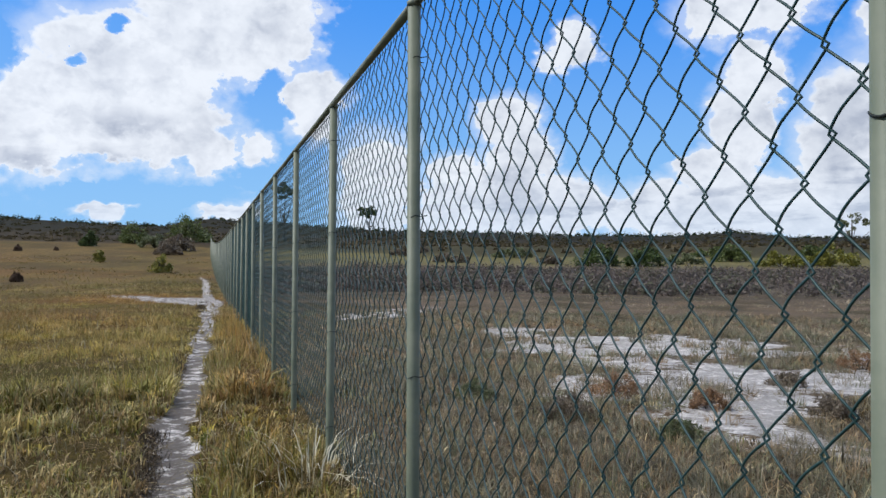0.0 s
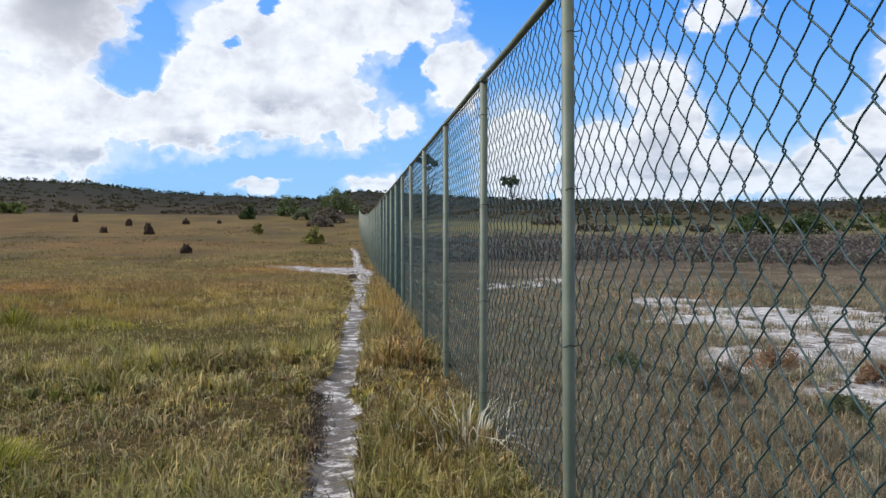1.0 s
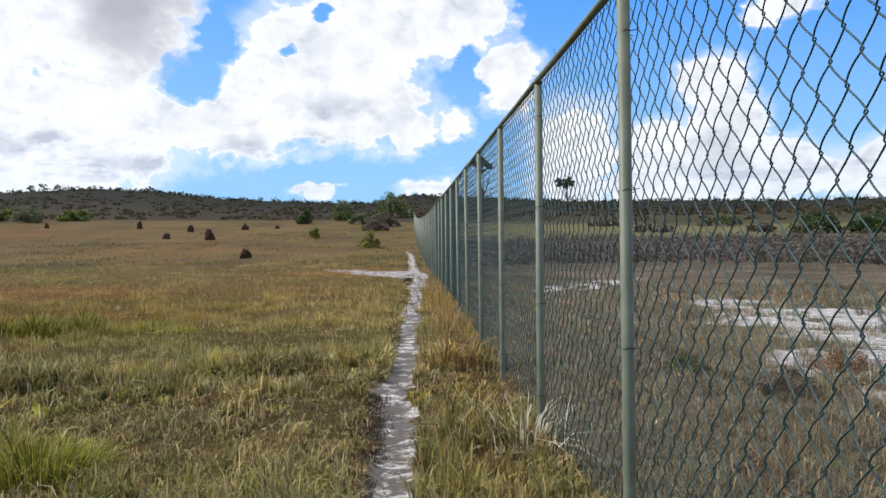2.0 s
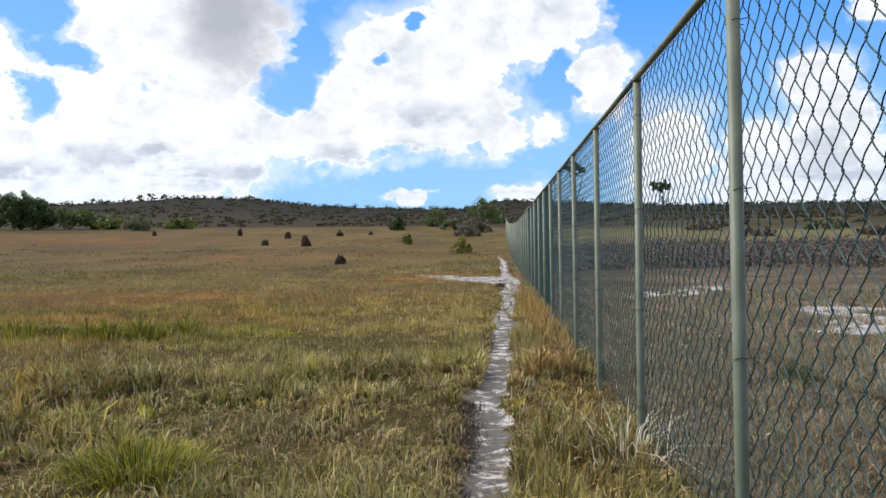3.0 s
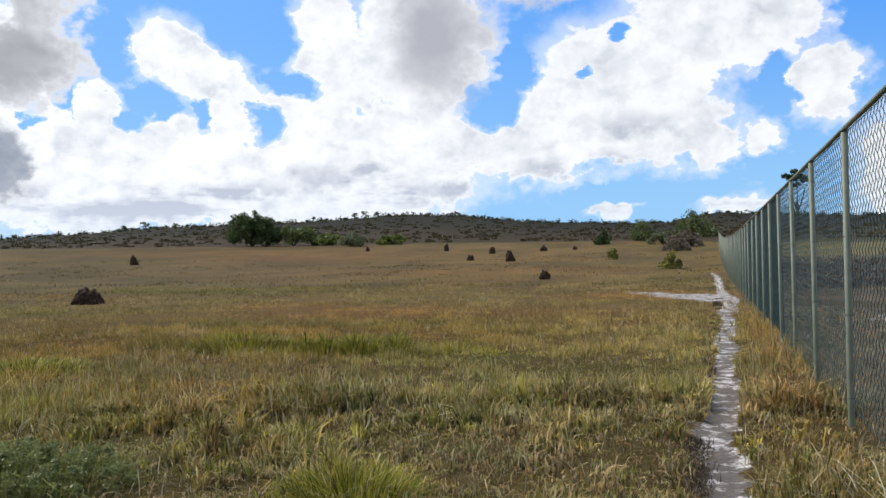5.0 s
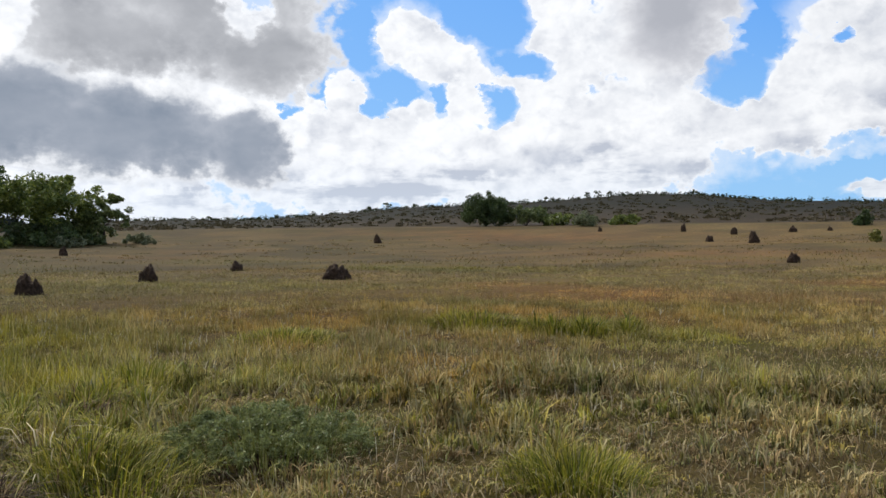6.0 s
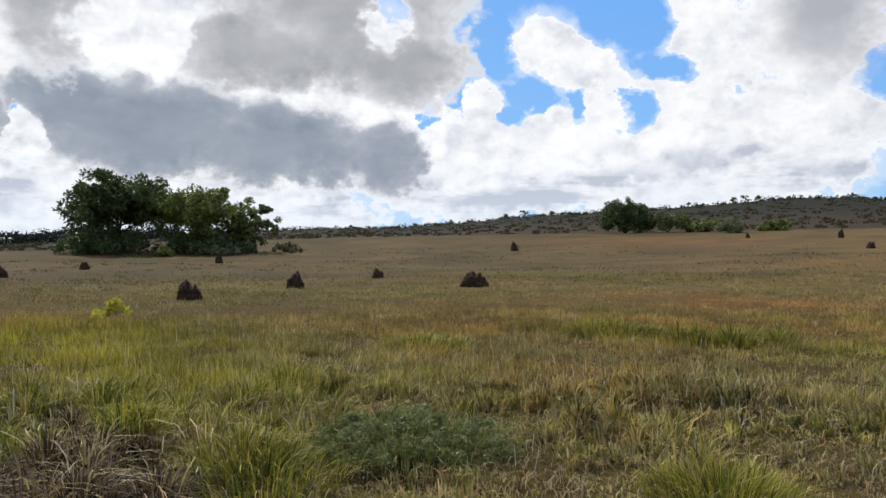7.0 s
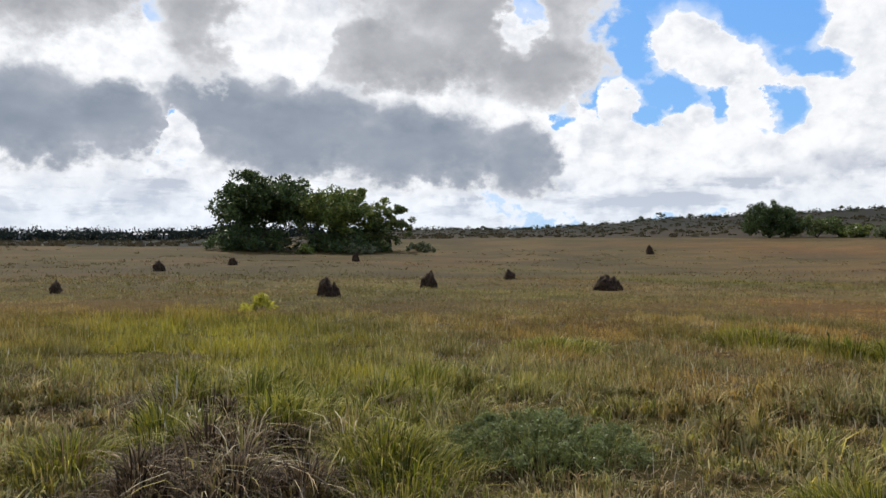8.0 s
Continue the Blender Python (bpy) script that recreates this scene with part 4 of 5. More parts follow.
def tussock(label, x, y, count, spread, height, width, colours, seed, lean=0.6, dome=0.0, dry=0.0):
    """One large tuft of its own: living blades and dead stems."""
    root = tuft_root(label, x, y)
    green, dead = [c for c in colours if c[1] > 0.84 * c[0]], [c for c in colours if c[1] <= 0.84 * c[0]]
    for name, share in (("living_growth", green), ("dead_growth", dead)):
        if share:
            tussock_part(name, root, count * len(share) // len(colours), spread, height, width, share, seed, lean, dome, dry)


GREENS = [(0.20, 0.205, 0.022), (0.13, 0.155, 0.02), (0.30, 0.27, 0.035), (0.34, 0.29, 0.10), (0.06, 0.07, 0.016)]
DEAD = [(0.17, 0.115, 0.07), (0.07, 0.045, 0.03), (0.04, 0.028, 0.02), (0.055, 0.038, 0.027), (0.50, 0.43, 0.31)]
SKIRT = [(0.34, 0.25, 0.14), (0.20, 0.14, 0.08), (0.10, 0.068, 0.04), (0.045, 0.032, 0.02), (0.52, 0.45, 0.30), (0.28, 0.24, 0.08)]
root = tuft_root("large matted grass tuft of dead brown stems", -5.9, 1.4)
tussock_part("dead_growth", root, 3800, 0.80, 0.24, 0.009, DEAD[1:4] + [SKIRT[1], SKIRT[2], SKIRT[3], SKIRT[0]], 41, 1.05, 0.30)
tagged(tussock_part("drooping_thatch", root, 560, 0.80, 0.30, 0.0085, SKIRT[:3] + SKIRT[4:], 42, 1.2, 0.34), "pale drooping dead stems")
root = tuft_root("large half-dead grass tuft with green blades on top", -6.5, 2.0)
tussock_part("living_growth", root, 3000, 0.85, 0.30, 0.009, GREENS + [GREENS[1], GREENS[0], GREENS[4], GREENS[2]], 53, 0.7, 0.36, 0.4)
tagged(tussock_part("flowering_growth", root, 37, 0.85, 0.5, 0.012, [(0.05, 0.045, 0.02), (0.16, 0.12, 0.06), (0.60, 0.54, 0.40)], 57, 0.45, 0.36), "stiff dark flowering stems")
tussock("yellow-green grass tuft beside a dead one", -5.5, 2.5, 1300, 0.48, 0.28, 0.008, GREENS, 54, 0.7, dome=0.12, dry=0.3)
tussock("yellow-green grass tuft beside a dead one", -6.6, 0.6, 1100, 0.5, 0.28, 0.008, GREENS + [DEAD[0]], 55, 0.7, dome=0.12, dry=0.3)
tussock("half-dead grass tuft with green blades on top", -6.9, 3.2, 2200, 0.8, 0.28, 0.009, GREENS + DEAD[:2] + [GREENS[1]], 42, 0.75, dome=0.2, dry=0.3)
tussock("tall yellow-green grass tuft in the meadow", -8.6, 3.4, 2600, 1.3, 0.30, 0.010, GREENS + [GREENS[0]], 45, 0.7, dome=0.2)
tussock("dry brown grass tuft in the meadow", -8.6, 2.4, 1300, 0.7, 0.38, 0.009, DEAD, 46, 0.9)
tussock("green grass tuft in front of the dry stems", -5.0, 2.35, 900, 0.55, 0.34, 0.007, GREENS, 47, 0.6)
# near-black blades here paint the shaded hollow by the herb
tussock("green grass tuft with dark blades for the shaded hollow beside a leafy herb", -4.45, 3.1, 900, 0.42, 0.20, 0.008, [DEAD[1], DEAD[3], (0.10, 0.12, 0.03), GREENS[1]], 48, 0.8)
tussock("fine green grass tuft growing through a leafy herb", -5.05, 3.65, 1200, 0.80, 0.46, 0.006, [(0.17, 0.18, 0.05), (0.22, 0.23, 0.09), (0.12, 0.14, 0.035)], 56, 0.6)
tussock("green grass tuft with pale tips", -9.9, 8.6, 1200, 1.0, 0.24, 0.012, GREENS, 49, 0.6, dome=0.08, dry=0.4)
tussock("tall yellow-green grass tuft in the meadow", -6.3, 12.0, 1300, 0.8, 0.34, 0.014, GREENS, 50, 0.6, dome=0.16)
tussock("tall yellow-green grass tuft in the meadow", -8.7, 12.4, 1200, 1.0, 0.30, 0.014, GREENS + DEAD[:1], 51, 0.6, dome=0.10)
tussock("yellow-green grass tuft beside the path", -2.75, 4.15, 1300, 0.46, 0.33, 0.007, GREENS, 43, 0.5, dry=0.15)
tussock("pale dry grass tuft at the foot of the fence", 0.42, 4.45, 60, 0.30, 0.60, 0.0070, [(0.74, 0.70, 0.58), (0.62, 0.57, 0.44)], 44, 0.95)


# ---- leafy things ----
def leaf_cloud(name, centres, radii, per, size, mat, seed=1, flat=0.75, parent=None, tint=None):
    """Many small leaves in clumps: centres (n, 3), radii (n)."""
    rng = np.random.RandomState(seed)
    centres, radii = np.asarray(centres, float), np.asarray(radii, float)
    n = len(centres) * per
    d = rng.normal(0, 1, (n, 3))
    d /= np.linalg.norm(d, axis=1)[:, None]
    rr = np.repeat(radii, per)[:, None] * (0.45 + 0.62 * rng.rand(n, 1))
    p = np.repeat(centres, per, 0) + d * rr * np.array([1, 1, flat])
    a = rng.normal(0, 1, (n, 3))
    a /= np.linalg.norm(a, axis=1)[:, None]
    b = np.cross(a, rng.normal(0, 1, (n, 3)))
    b /= np.linalg.norm(b, axis=1)[:, None]
    s = size * (0.6 + 0.8 * rng.rand(n, 1))
    verts = np.stack([p - a * s, p + b * s * 0.45, p + a * s, p - b * s * 0.45], 1).reshape(-1, 3)
    faces = np.arange(n)[:, None] * 4 + np.array([0, 1, 2, 3])
    col = None if tint is None else np.repeat(np.repeat(tint, per, 0), 4, 0)
    me = fast_mesh(name, verts, faces, mat, col)
    ob = new(name, me)
    if parent is not None:
        ob.parent = parent
    return ob


def tree(name, label, x, y, height, width, crown_from, mat, seed, clumps=60, per=70, leaf=0.2, group="", category="tree", lobes=5):
    rng = random.Random(seed)
    root = tagged(new(name), label, category, group)
    root.location = (x, y, land_at(x, y))
    bm = bmesh.new()
    trunk_top = height * 0.5
    tube(bm, [(0, 0, -0.2), (0.05, 0, trunk_top * 0.5), (rng.gauss(0, 0.2), rng.gauss(0, 0.2), trunk_top)],
         [height * 0.032, height * 0.024, height * 0.014], 8)
    part("trunk", bm, BARK, root, smooth=True)
    heads = []
    for k in range(lobes):
        a = k * 2 * math.pi / lobes + rng.random() * 0.8
        q = width * 0.5 * (0.35 + 0.4 * rng.random())
        heads.append(Vector((math.cos(a) * q, math.sin(a) * q, height * (0.36 + 0.4 * rng.random()))))
    heads.append(Vector((0, 0, height * 0.8)))
    for hd in heads:
        bm = bmesh.new()
        s = Vector((0, 0, trunk_top * (0.4 + 0.4 * rng.random())))
        tube(bm, [s, s.lerp(hd, 0.5) + Vector((0, 0, -0.05 * height)), hd], [height * 0.014, height * 0.009, height * 0.004], 6)
        part("limb", bm, BARK, root, smooth=True)
    cs, rs = [], []
    low, high = height * crown_from, height
    mid, semi = (low + high) / 2, (high - low) / 2
    puffs = []
    for k in range(max(5, clumps // 7)):            # heads of foliage over a dome, with gaps between them
        d = Vector((rng.gauss(0, 1), rng.gauss(0, 1), rng.gauss(0.25, 0.8))).normalized()
        q = 0.62 + 0.3 * rng.random()
        size = width * (0.09 + 0.06 * rng.random())
        puffs.append((Vector((d.x * (width * 0.5 - size * 0.6) * q * 1.15, d.y * (width * 0.5 - size * 0.6) * q * 1.15, max(low + size * 0.5, mid + d.z * (semi - size * 0.6) * q * 1.2))), size))
    while len(cs) < clumps:
        if len(cs) % 5 < 2:                        # leaves inside the crown
            d = Vector((rng.gauss(0, 1), rng.gauss(0, 1), rng.gauss(0.1, 0.9))).normalized() * (0.3 + 0.5 * rng.random())
            cs.append((d.x * width * 0.5, d.y * width * 0.5, mid + d.z * semi)), rs.append(width * (0.06 + 0.03 * rng.random()))
            continue
        centre, size = puffs[len(cs) % len(puffs)]
        d = Vector((rng.gauss(0, 1), rng.gauss(0, 1), rng.gauss(0.2, 0.8))).normalized()
        rad = size * (0.30 + 0.25 * rng.random())
        cs.append(tuple(centre + Vector((d.x, d.y, d.z * 0.75)) * size * (0.5 + 0.5 * rng.random()))), rs.append(rad)
    leaf_cloud("crown", cs, rs, per, leaf, mat, seed, 0.75, root)
    return root


def bush(name, label, x, y, height, width, mat, seed, clumps=22, per=60, leaf=0.14, group="", category="bush", depth=None, lump=1.0, dome=False):
    rng = random.Random(seed)
    root = tagged(new(name), label, category, group)
    root.location = (x, y, land_at(x, y))
    cs, rs = [], []
    for k in range(clumps):
        a, q = rng.random() * 2 * math.pi, rng.random() ** 0.6
        top = height * math.sqrt(1 - 0.8 * q * q) * (0.8 + 0.22 * rng.random())
        rad = lump * min(width, height) * (0.14 + 0.12 * rng.random())
        z = max(rad * 0.6, top * (0.2 + 0.8 * rng.random() ** 0.6) - rad)
        if dome:                        # round head, broad down to the ground
            d = Vector((rng.gauss(0, 1), rng.gauss(0, 1), abs(rng.gauss(0, 0.9)))).normalized()
            q = (0.62 + 0.36 * rng.random()) * (0.9 + 0.22 * noise.noise(d * 2.3 + Vector((seed, 0, 0))))
            cs.append((d.x * width * 0.5 * q, d.y * width * 0.5 * q, 0.3 + d.z ** 0.5 * (height - rad) * q)), rs.append(rad)
            continue
        cs.append((math.cos(a) * q * width * 0.45, math.sin(a) * q * (depth or width) * 0.45, z)), rs.append(rad)
    leaf_cloud("foliage", cs, rs, per, leaf, mat, seed, 0.9, root)
    for k in range(5):
        bm = bmesh.new()
        a = k * 1.3 + rng.random()
        tube(bm, [(0.05 * math.cos(a), 0.05 * math.sin(a), -0.05), (width * 0.12 * math.cos(a), width * 0.12 * math.sin(a), height * 0.35),
                  (width * 0.25 * math.cos(a), width * 0.25 * math.sin(a), height * 0.65)], [height * 0.02, height * 0.014, height * 0.006], 5)
        part("stem", bm, BARK, root)
    return root


def far_place(az, el):
    """Where the line of sight at that azimuth and elevation comes down on the rising meadow."""
    r = 6.0
    while r < 400:
        x, y = spot(az, r)
        if Z_EYE + 0.03 + r * math.tan(el * D2R) <= land_at(x, y):
            return x, y
        r += 0.25
    return spot(az, 400)


# termite mounds: azimuth, elevation of the foot, width and height in degrees, number of humps
MOUNDS = [(17.97, 0.82, 0.35, 0.5, 1), (16.3, 0.13, 0.5, 0.4, 1), (14.74, 0.59, 0.45, 0.5, 1), (13.58, 0.02, 0.85, 0.75, 2), (11.18, 0.70, 0.5, 0.4, 1),
          (11.16, -1.28, 0.75, 0.68, 1), (41.8, -2.25, 2.0, 1.15, 3), (39.0, 0.22, 0.5, 0.6, 1), (54.05, -2.18, 1.25, 1.1, 2), (48.5, -1.58, 0.8, 0.65, 1),
          (61.2, -2.8, 1.7, 1.3, 4), (67.7, -0.7, 0.6, 0.5, 1)]
MOUNDS += [(59.35, -0.40, 0.5, 0.55, 1), (72.45, -1.12, 0.85, 0.65, 2), (78.5, -2.5, 0.9, 0.85, 2), (23.5, 0.9, 0.3, 0.3, 1), (9.0, 0.75, 0.3, 0.25, 1)]


def mound(x, y, width, height, humps, seed):
    rng = random.Random(seed)
    bm = bmesh.new()
    for k in range(humps):
        s = 1.0 if k == 0 else 0.45 + 0.3 * rng.random()
        off = 0.0 if k == 0 else rng.choice((-1, 1)) * width * (0.22 + 0.16 * rng.random())
        lobe = bmesh.ops.create_icosphere(bm, subdivisions=4, radius=1.0)["verts"]
        shift = Vector((rng.random() * 20, rng.random() * 20, 0))
        for v in lobe:
            p = v.co.copy()
            q = noise.fractal(p * 1.7 + shift, 0.9, 2.2, 4) * 0.38 + noise.noise(p * 5 + shift) * 0.14
            p *= 1 + q
            taper = 1.0 - 0.12 * max(p.z, 0)
            v.co = Vector((p.x * taper * width * 0.5 * s * (0.75 if humps > 1 else 1) + off, p.y * taper * width * 0.45 * s + rng.choice((0, 0)), p.z * height * s * 0.95))
    me = bpy.data.meshes.new("termite_mound")
    bm.to_mesh(me)
    bm.free()
    me.materials.append(MOUND)
    for p in me.polygons:
        p.use_smooth = True
    ob = tagged(new("termite_mound", me), "dark brown lumpy termite mound standing in the grass", "termite mound", "termite mounds in the meadow")
    ob.location = (x, y, land_at(x, y))
    ob.rotation_euler = (0, 0, math.atan2(y - CY, x - CX) + math.pi / 2)
    return ob


for i, (az, el, w, h, humps) in enumerate(MOUNDS):
    x, y = far_place(az, el)
    r = math.hypot(x - CX, y - CY)
    mound(x, y, r * w * D2R, r * h * D2R, humps, 100 + i)


# trees and bushes on the meadow
def at(az, r):
    x, y = spot(az, r)
    return {"x": x, "y": y}


tree("tree", "broad dark green tree with a dense round crown", **at(65.7, 112), height=10.2, width=17.5, crown_from=0.16, mat=LEAF_DARK, seed=5, clumps=270, per=110, leaf=0.24, lobes=7)
tree("tree", "bright green spreading tree beside the dark one", **at(60.6, 110), height=8.8, width=15.5, crown_from=0.1, mat=LEAF_GREEN, seed=6, clumps=170, per=100, leaf=0.22, lobes=6)
tree("tree", "smaller green tree at the end of the clump", **at(57.0, 109), height=6.6, width=8.0, crown_from=0.0, mat=LEAF_OLIVE, seed=7, clumps=80, per=70, leaf=0.22)
bush("bush", "dark green undergrowth below the trees", **at(66.5, 108), height=4.2, width=12.0, mat=LEAF_DARK, seed=8, clumps=90, leaf=0.2)
bush("bush", "dark green undergrowth below the trees", **at(60.5, 107), height=4.0, width=12.0, mat=LEAF_DARK, seed=9, clumps=90, leaf=0.2)
bush("bush", "dark green undergrowth below the trees", **at(58.2, 107), height=3.0, width=5.0, mat=LEAF_OLIVE, seed=13, clumps=60, leaf=0.2)
bush("bush", "low grey-leaved bush in front of the trees", **at(59.0, 102), height=1.6, width=6.0, mat=LEAF_GREY, seed=10, clumps=40, leaf=0.16)
bush("bush", "low grey-leaved bush in front of the trees", **at(55.0, 108), height=1.6, width=6.0, mat=LEAF_GREY, seed=11, clumps=30, leaf=0.16)
bush("bush", "low green bush in the grass", **at(63.0, 100), height=1.5, width=3.0, mat=LEAF_GREEN, seed=12, clumps=20, leaf=0.16)

bush("bush", "dense round dark green bush on the far edge of the meadow", **at(31.4, 158), height=7.3, width=11.0, mat=LEAF_DARK, seed=15, clumps=230, per=110, leaf=0.17, lump=0.5, dome=True)
bush("bush", "dark bush beside the dense tree", **at(28.6, 160), height=4.6, width=11.0, mat=LEAF_OLIVE, seed=16, clumps=110, per=80, leaf=0.18, lump=0.7, dome=True)
bush("bush", "pale green bush on the meadow's edge", **at(26.4, 158), height=2.9, width=9.0, mat=LEAF_GREEN, seed=17, clumps=50, leaf=0.24)
bush("bush", "pale green bush on the meadow's edge", **at(24.5, 150), height=3.4, width=5.0, mat=LEAF_GREY, seed=18, clumps=34, leaf=0.2)
bush("bush", "pale green bush on the meadow's edge", **at(21.8, 156), height=2.6, width=7.0, mat=LEAF_GREEN, seed=19, clumps=40, leaf=0.22)
bush("bush", "dark rounded bush in the meadow", **at(7.1, 140), height=2.9, width=2.6, mat=LEAF_DARK, seed=20, clumps=30, leaf=0.18)
bush("bush", "small yellow-green shrub in the grass", **at(6.5, 98), height=1.7, width=1.4, mat=LEAF_YELLOW, seed=21, clumps=14, leaf=0.12)
bush("bush", "rounded olive bush near the fence", **at(4.4, 150), height=4.6, width=4.8, mat=LEAF_OLIVE, seed=22, clumps=34, leaf=0.2)
bush("bush", "yellow-green leafy shrub beside the path", **at(2.6, 74), height=2.1, width=1.7, mat=LEAF_YELLOW, seed=23, clumps=16, leaf=0.13)
bush("bush", "bare brown bush near the fence", **at(1.6, 130), height=2.9, width=6.0, mat=TWIGS, seed=24, clumps=36, leaf=0.22)
bush("bush", "bare brown bush near the fence", **at(3.1, 138), height=2.6, width=5.0, mat=LEAF_GREY, seed=28, clumps=40, per=70, leaf=0.16)
bush("bush", "bare brown bush near the fence", **at(2.2, 118), height=2.0, width=4.0, mat=TWIGS, seed=29, clumps=36, per=70, leaf=0.14)
bush("bush", "olive bush near the fence", **at(0.8, 170), height=6.5, width=9.0, mat=LEAF_OLIVE, seed=25, clumps=40, leaf=0.26)
bush("bush", "yellow-leaved shrub in the grass", x=-21.0, y=8.4, height=0.6, width=1.0, mat=LEAF_GOLD, seed=26, clumps=14, per=40, leaf=0.06)
bush("bush", "low dark green leafy herb in the grass", x=-5.0, y=3.62, height=0.40, width=1.7, mat=LEAF_HERB, seed=27, clumps=170, per=95, leaf=0.0135, lump=0.6)

# behind the fence
bush("bush", "dark green rounded bush behind the fence", **at(-27.3, 96), height=3.0, width=5.5, mat=LEAF_DARK, seed=30, clumps=40, leaf=0.2)
bush("bush", "dark green rounded bush behind the fence", **at(-30.5, 96), height=2.9, width=4.6, mat=LEAF_DARK, seed=31, clumps=40, leaf=0.2)
bush("bush", "olive bush behind the fence", **at(-36.0, 110), height=2.8, width=5.0, mat=LEAF_OLIVE, seed=32, clumps=30, leaf=0.2)
bush("bush", "yellow-green bush behind the fence", **at(-42.0, 100), height=2.8, width=6.0, mat=LEAF_YELLOW, seed=33, clumps=30, leaf=0.2)
for k, (az, r, h, w, m) in enumerate(((-17.1, 104, 1.4, 6.0, TWIGS), (-21.5, 118, 1.9, 7.0, LEAF_GREY), (-23.9, 101, 1.3, 4.0, TWIGS), (-33.1, 103, 1.5, 5.0, LEAF_GREY),
                                          (-39.0, 98, 2.0, 6.0, LEAF_YELLOW), (-40.9, 116, 2.6, 4.0, LEAF_OLIVE), (-14.2, 122, 1.8, 7.0, TWIGS), (-35.0, 124, 1.9, 7.0, LEAF_OLIVE))):
    bush("bush", "low bush on the rough ground behind the fence", **at(az, r), height=h, width=w, mat=m, seed=70 + k, clumps=30, leaf=0.2)
for x, y, h, w, mat, says in ((4.2, 7.25, 0.34, 0.62, RUST, "rusty brown"), (4.75, 6.3, 0.26, 0.42, RUST, "rusty brown"), (5.7, 5.6, 0.30, 0.5, TWIGS, "dry brown"), (8.9, 8.6, 0.34, 0.8, RUST, "rusty brown"),
                           (3.1, 6.2, 0.30, 0.55, TWIGS, "dry brown"), (2.6, 7.6, 0.26, 0.6, LEAF_GREY, "grey green"), (6.6, 7.4, 0.24, 0.5, TWIGS, "dry brown"), (3.6, 5.0, 0.24, 0.45, LEAF_GREY, "grey green")):
    bush("bush", says + " low bush on the sand behind the fence", x=x, y=y, height=h, width=w, mat=mat, seed=int(x * 10), clumps=40, per=80, leaf=0.013, group="low bushes on the sand", lump=0.9)
tree("tree", "single flat-topped tree on the skyline", **at(-11.25, 300), height=12.0, width=9.0, crown_from=0.55, mat=LEAF_DARK, seed=34, clumps=40, leaf=0.4)
tree("tree", "single flat-topped tree on the skyline", **at(-5.4, 200), height=14.0, width=8.0, crown_from=0.7, mat=LEAF_DARK, seed=35, clumps=30, leaf=0.35)
tree("tree", "thin feathery tree behind the fence", **at(-43.2, 120), height=7.0, width=5.5, crown_from=0.4, mat=LEAF_GREY, seed=36, clumps=26, per=30, leaf=0.18)


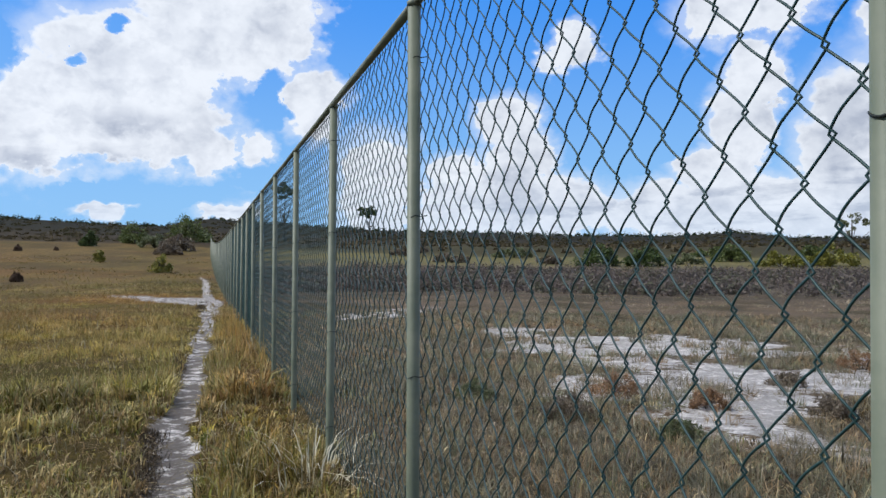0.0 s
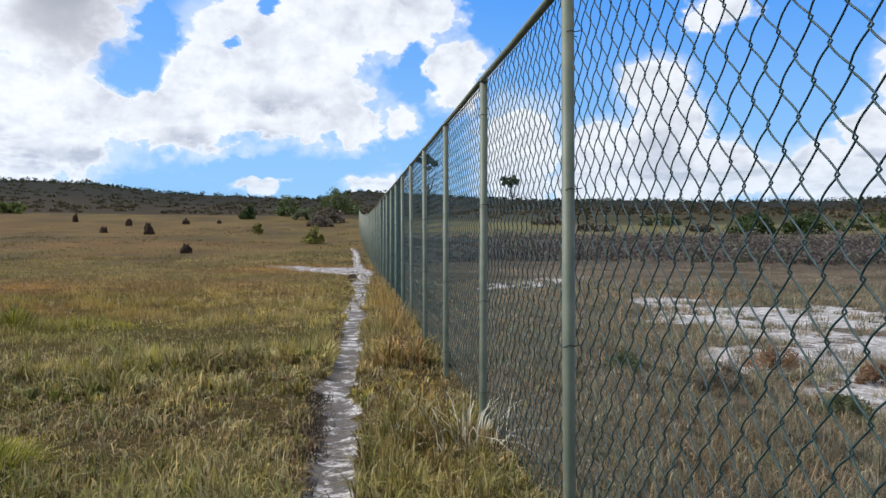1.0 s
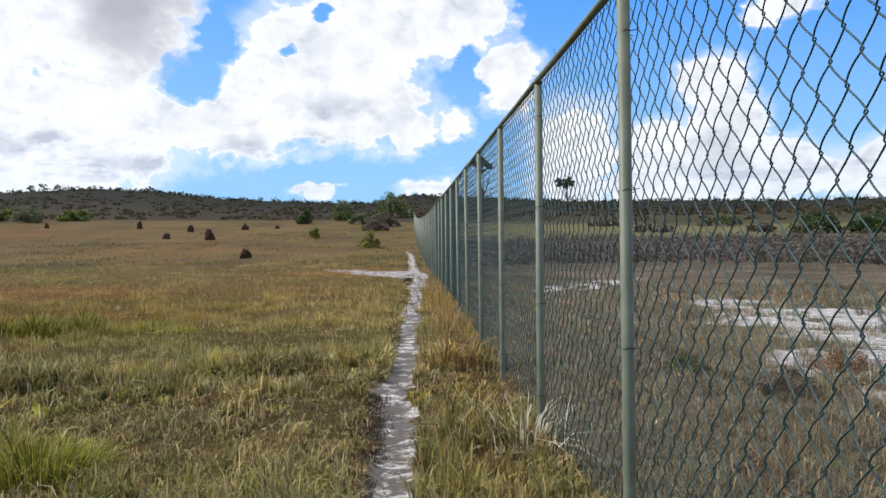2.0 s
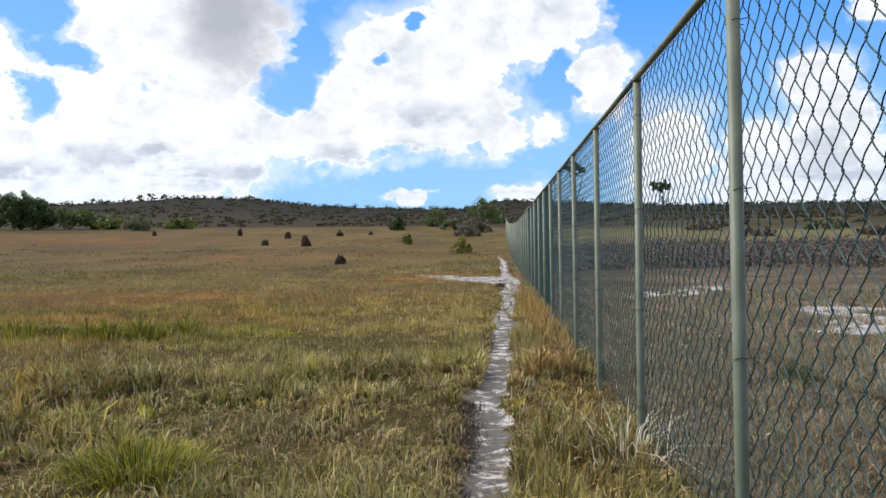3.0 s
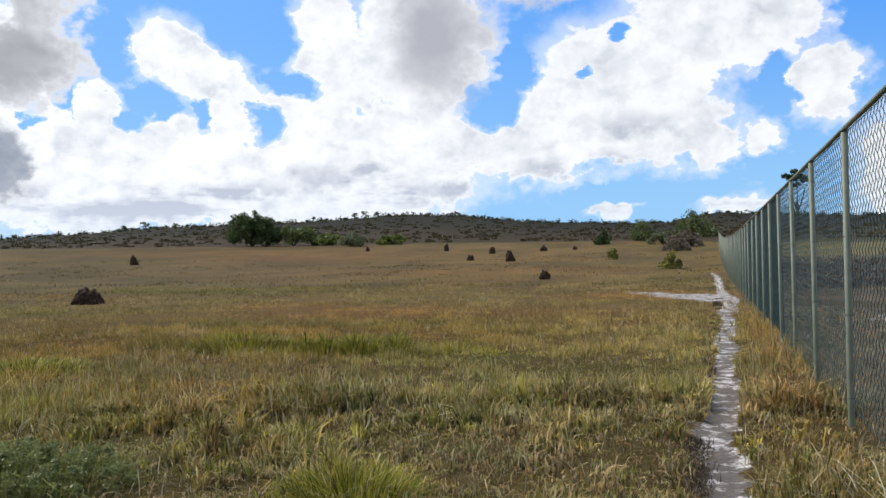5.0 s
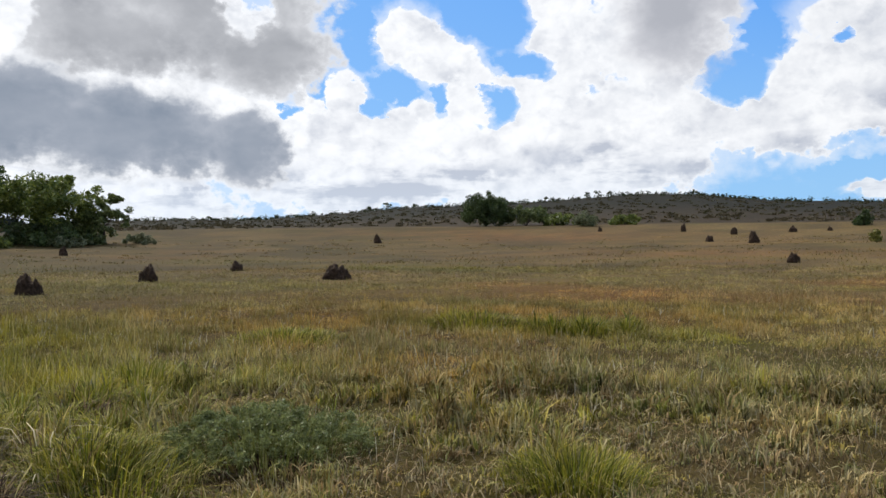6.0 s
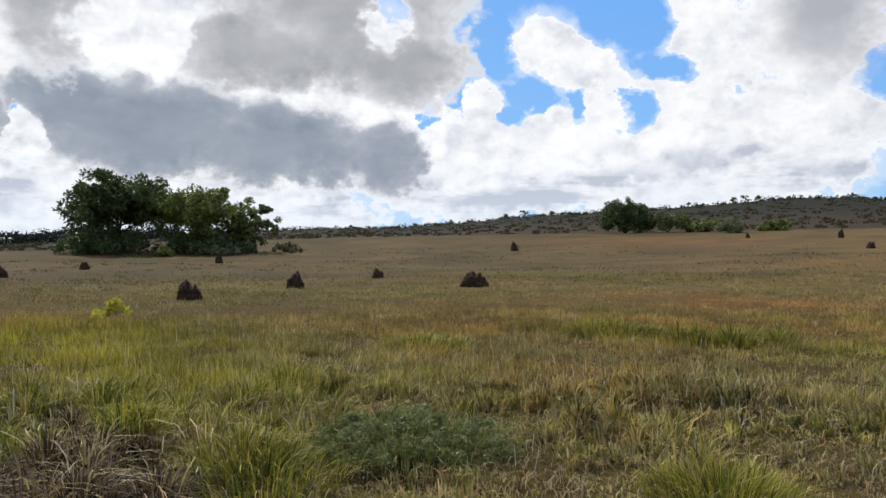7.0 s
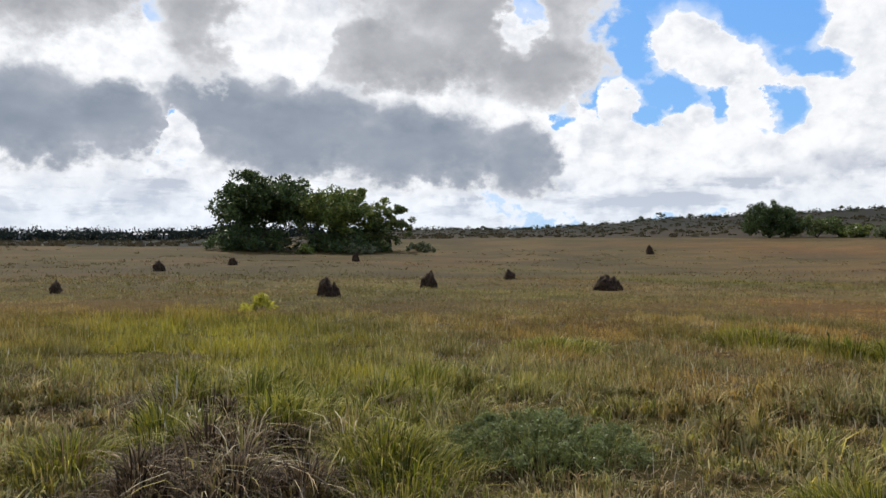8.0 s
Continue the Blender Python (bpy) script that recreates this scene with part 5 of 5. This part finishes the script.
def build_scrub():
    """Bushes without number: the hillsides, their wooded skyline, and the brown thicket behind the fence."""
    rng = np.random.RandomState(61)
    a = -55 + rng.rand(2600) * 150
    r = np.interp(a, EDGE_AZ, EDGE_R) + 6 + (R_CREST - 170) * rng.rand(2600) ** 0.8
    x, y = CX - r * np.sin(a * D2R), CY + r * np.cos(a * D2R)
    rad = (0.8 + 1.2 * rng.rand(2600) ** 2) * (0.6 + r / 400)
    c = np.array(((0.060, 0.052, 0.028), (0.066, 0.055, 0.030), (0.074, 0.060, 0.034), (0.056, 0.052, 0.027)))[rng.randint(0, 4, 2600)]
    low = np.clip((250 - r) / 110, 0, 1)[:, None]
    c = c * (1 - low) + np.array((0.094, 0.074, 0.044)) * (0.85 + 0.3 * rng.rand(2600, 1)) * low
    leaf_cloud("hillside_scrub", np.stack([x, y, land(x, y) + rad * 0.02], -1), rad, 12, 0.66, FAR_BLADES, 62, 0.22, tint=c)
    tagged(bpy.data.objects["hillside_scrub"], "brown and dark green scrub on the hillside", "scrub", kind="stuff")

    a = -55 + rng.rand(1900) * 150
    r = R_CREST + 10 - 34 * rng.rand(1900) ** 1.3
    x, y = CX - r * np.sin(a * D2R), CY + r * np.cos(a * D2R)
    rad = (0.6 + 1.2 * rng.rand(1900) ** 3) * (0.6 + 0.8 * fbm(x, y, 25.0, 79))
    z = land(x, y) + rad * 0.4
    c = np.array(((0.030, 0.040, 0.018), (0.040, 0.050, 0.022)))[rng.randint(0, 2, 1900)]
    leaf_cloud("skyline_woods", np.stack([x, y, z], -1), rad, 22, 0.40, FAR_BLADES, 63, 0.85, tint=c)
    tagged(bpy.data.objects["skyline_woods"], "dark woods along the skyline of the hills", "woods", kind="stuff")

    # leafless thicket behind the fence, in low rounded clumps
    a = -58 + rng.rand(4200) * 59
    r = 38 + 49 * rng.rand(4200) ** 1.1
    x, y = CX - r * np.sin(a * D2R), CY + r * np.cos(a * D2R)
    ok = (x > 2.5) & (r > 36 + 12 * fbm(x, y, 7.0, 78)) & (rng.rand(4200) < np.clip((fbm(x, y, 6.0, 70) - 0.30) * 5, 0.15, 1))
    x, y, r = x[ok], y[ok], r[ok]
    rad = (0.25 + 0.34 * rng.rand(len(x))) * (0.5 + 1.0 * fbm(x, y, 4.0, 71))
    c = np.array(((0.128, 0.106, 0.098), (0.145, 0.120, 0.108), (0.110, 0.095, 0.084), (0.112, 0.108, 0.078)))[rng.randint(0, 4, len(x))]
    leaf_cloud("brown_thicket", np.stack([x, y, land(x, y) + rad * 0.6], -1), rad, 22, 0.12, FAR_BLADES, 64, 1.0, tint=c)
    tagged(bpy.data.objects["brown_thicket"], "leafless grey brown thicket behind the fence", "thicket", kind="stuff")

    # the wooded plain on the western skyline
    a = 62 + rng.rand(620) * 28
    r = 300 + 80 * rng.rand(620)
    x, y = CX - r * np.sin(a * D2R), CY + r * np.cos(a * D2R)
    rad = (1.8 + 2.2 * rng.rand(620) ** 2) * (0.7 + 0.6 * fbm(x, y, 16.0, 77))
    c = np.array(((0.016, 0.022, 0.019), (0.022, 0.029, 0.023), (0.019, 0.026, 0.022)))[rng.randint(0, 3, 620)]
    leaf_cloud("distant_woods", np.stack([x, y, land(x, y) + rad * 0.5], -1), rad, 60, 0.55, FAR_BLADES, 66, 0.8, tint=c)
    tagged(bpy.data.objects["distant_woods"], "dark woods on the far plain", "woods", kind="stuff")
    # low dry shrubs dotted over the sand behind the fence
    a = -48 + rng.rand(5200) * 47
    r = 3.4 + 22 * rng.rand(5200) ** 1.15
    x, y = CX - r * np.sin(a * D2R), CY + r * np.cos(a * D2R)
    ok = (x > 0.78) & ((sand_at(x, y) < 0.5) | (rng.rand(5200) < 0.10 + 0.55 * (fbm(x, y, 1.3, 74) > 0.53))) & (rng.rand(5200) < np.clip((fbm(x, y, 1.6, 75) - 0.30) * 5, 0.25, 1))
    x, y = x[ok], y[ok]
    m = len(x)
    rad = 0.07 + 0.15 * rng.rand(m) ** 1.7 * np.clip(0.5 + fbm(x, y, 2.5, 76), 0.5, 1.3)
    c = np.array(((0.23, 0.195, 0.145), (0.30, 0.25, 0.19), (0.17, 0.165, 0.105), (0.36, 0.235, 0.13), (0.215, 0.225, 0.135), (0.13, 0.105, 0.08)))[rng.randint(0, 6, m)]
    c = (c * 0.6 + np.array((0.185, 0.178, 0.135)) * 0.4) * (0.85 + 0.45 * rng.rand(m, 1))
    per = 38
    wide = np.repeat(rad, per) * np.sqrt(rng.rand(m * per))
    turn = rng.rand(m * per) * 2 * math.pi
    bx, by = np.repeat(x, per) + np.cos(turn) * wide, np.repeat(y, per) + np.sin(turn) * wide
    tall = np.repeat(0.03 + rad * 1.35, per) * np.sqrt(np.clip(1.05 - (wide / np.repeat(rad, per)) ** 2, 0, 1)) * (0.6 + 0.5 * rng.rand(m * per))
    new("dry_shrubs", blades("dry_shrubs", bx, by, tall, 0.0042 + 0.0009 * by.clip(0, 25), np.repeat(c, per, 0), 1.1, 65, rows=1, mat=SCRUB, dry=0.12))
    tagged(bpy.data.objects["dry_shrubs"], "small dry grey brown shrubs scattered over sand", "shrubs", kind="stuff")


build_scrub()


for k, (az, h, w, low) in enumerate(((23.6, 4.2, 4.4, 0.15), (24.4, 3.2, 3.4, 0.1), (22.9, 2.8, 3.4, 0.1), (27.2, 2.4, 2.8, 0.1), (38.3, 4.4, 5.6, 0.0), (39.6, 2.4, 4.4, 0.0), (36.4, 2.2, 4.4, 0.0), (17.2, 2.2, 4.0, 0.0), (46.0, 2.0, 3.4, 0.0), (50.5, 2.0, 3.4, 0.0))):
    tree("tree", "small dark tree standing up on the skyline", **at(az, R_CREST - 4), height=h, width=w, crown_from=low, mat=LEAF_DARK, seed=90 + k, clumps=40, per=40, leaf=0.2, group="trees on the skyline", lobes=4)


def house(x, y, length, height, turn):
    """A small far house: walls, gabled roof, a dark opening."""
    root = tagged(new("house"), "small pale house among the woods on the far plain", "house", "houses on the far plain")
    root.location, root.rotation_euler = (x, y, land_at(x, y)), (0, 0, turn)
    bm = bmesh.new()
    bmesh.ops.create_cube(bm, size=1.0, matrix=Matrix.Translation((0, 0, height / 2 - 0.5)) @ Matrix.Diagonal((length, length * 0.6, height + 1.0, 1)))
    part("wall", bm, RENDER_WHITE, root)
    bm = bmesh.new()
    a, b = length * 0.54, length * 0.36
    low = [bm.verts.new(v) for v in ((-a, -b, height), (a, -b, height), (a, b, height), (-a, b, height))]
    top = [bm.verts.new(v) for v in ((-a, 0, height + length * 0.12), (a, 0, height + length * 0.12))]
    for f in ((low[0], low[1], top[1], top[0]), (low[2], low[3], top[0], top[1]), (low[1], low[2], top[1]), (low[3], low[0], top[0]), (low[3], low[2], low[1], low[0])):
        bm.faces.new(f)
    part("roof", bm, ROOF, root, "pale metal roof")
    bm = bmesh.new()
    bmesh.ops.create_cube(bm, size=1.0, matrix=Matrix.Translation((length * 0.1, -length * 0.3, height * 0.45)) @ Matrix.Diagonal((length * 0.12, 0.1, height * 0.7, 1)))
    part("door", bm, TIE, root)


for az, r, length, height, turn in ((80.9, 322, 4.2, 2.2, 0.9), (78.1, 318, 7, 1.6, 1.3), (76.9, 316, 3.4, 2.0, 1.1), (73.6, 320, 6.2, 2.0, 1.4), (72.3, 318, 3.4, 1.8, 1.0)):
    house(*spot(az, r), length, height, turn)
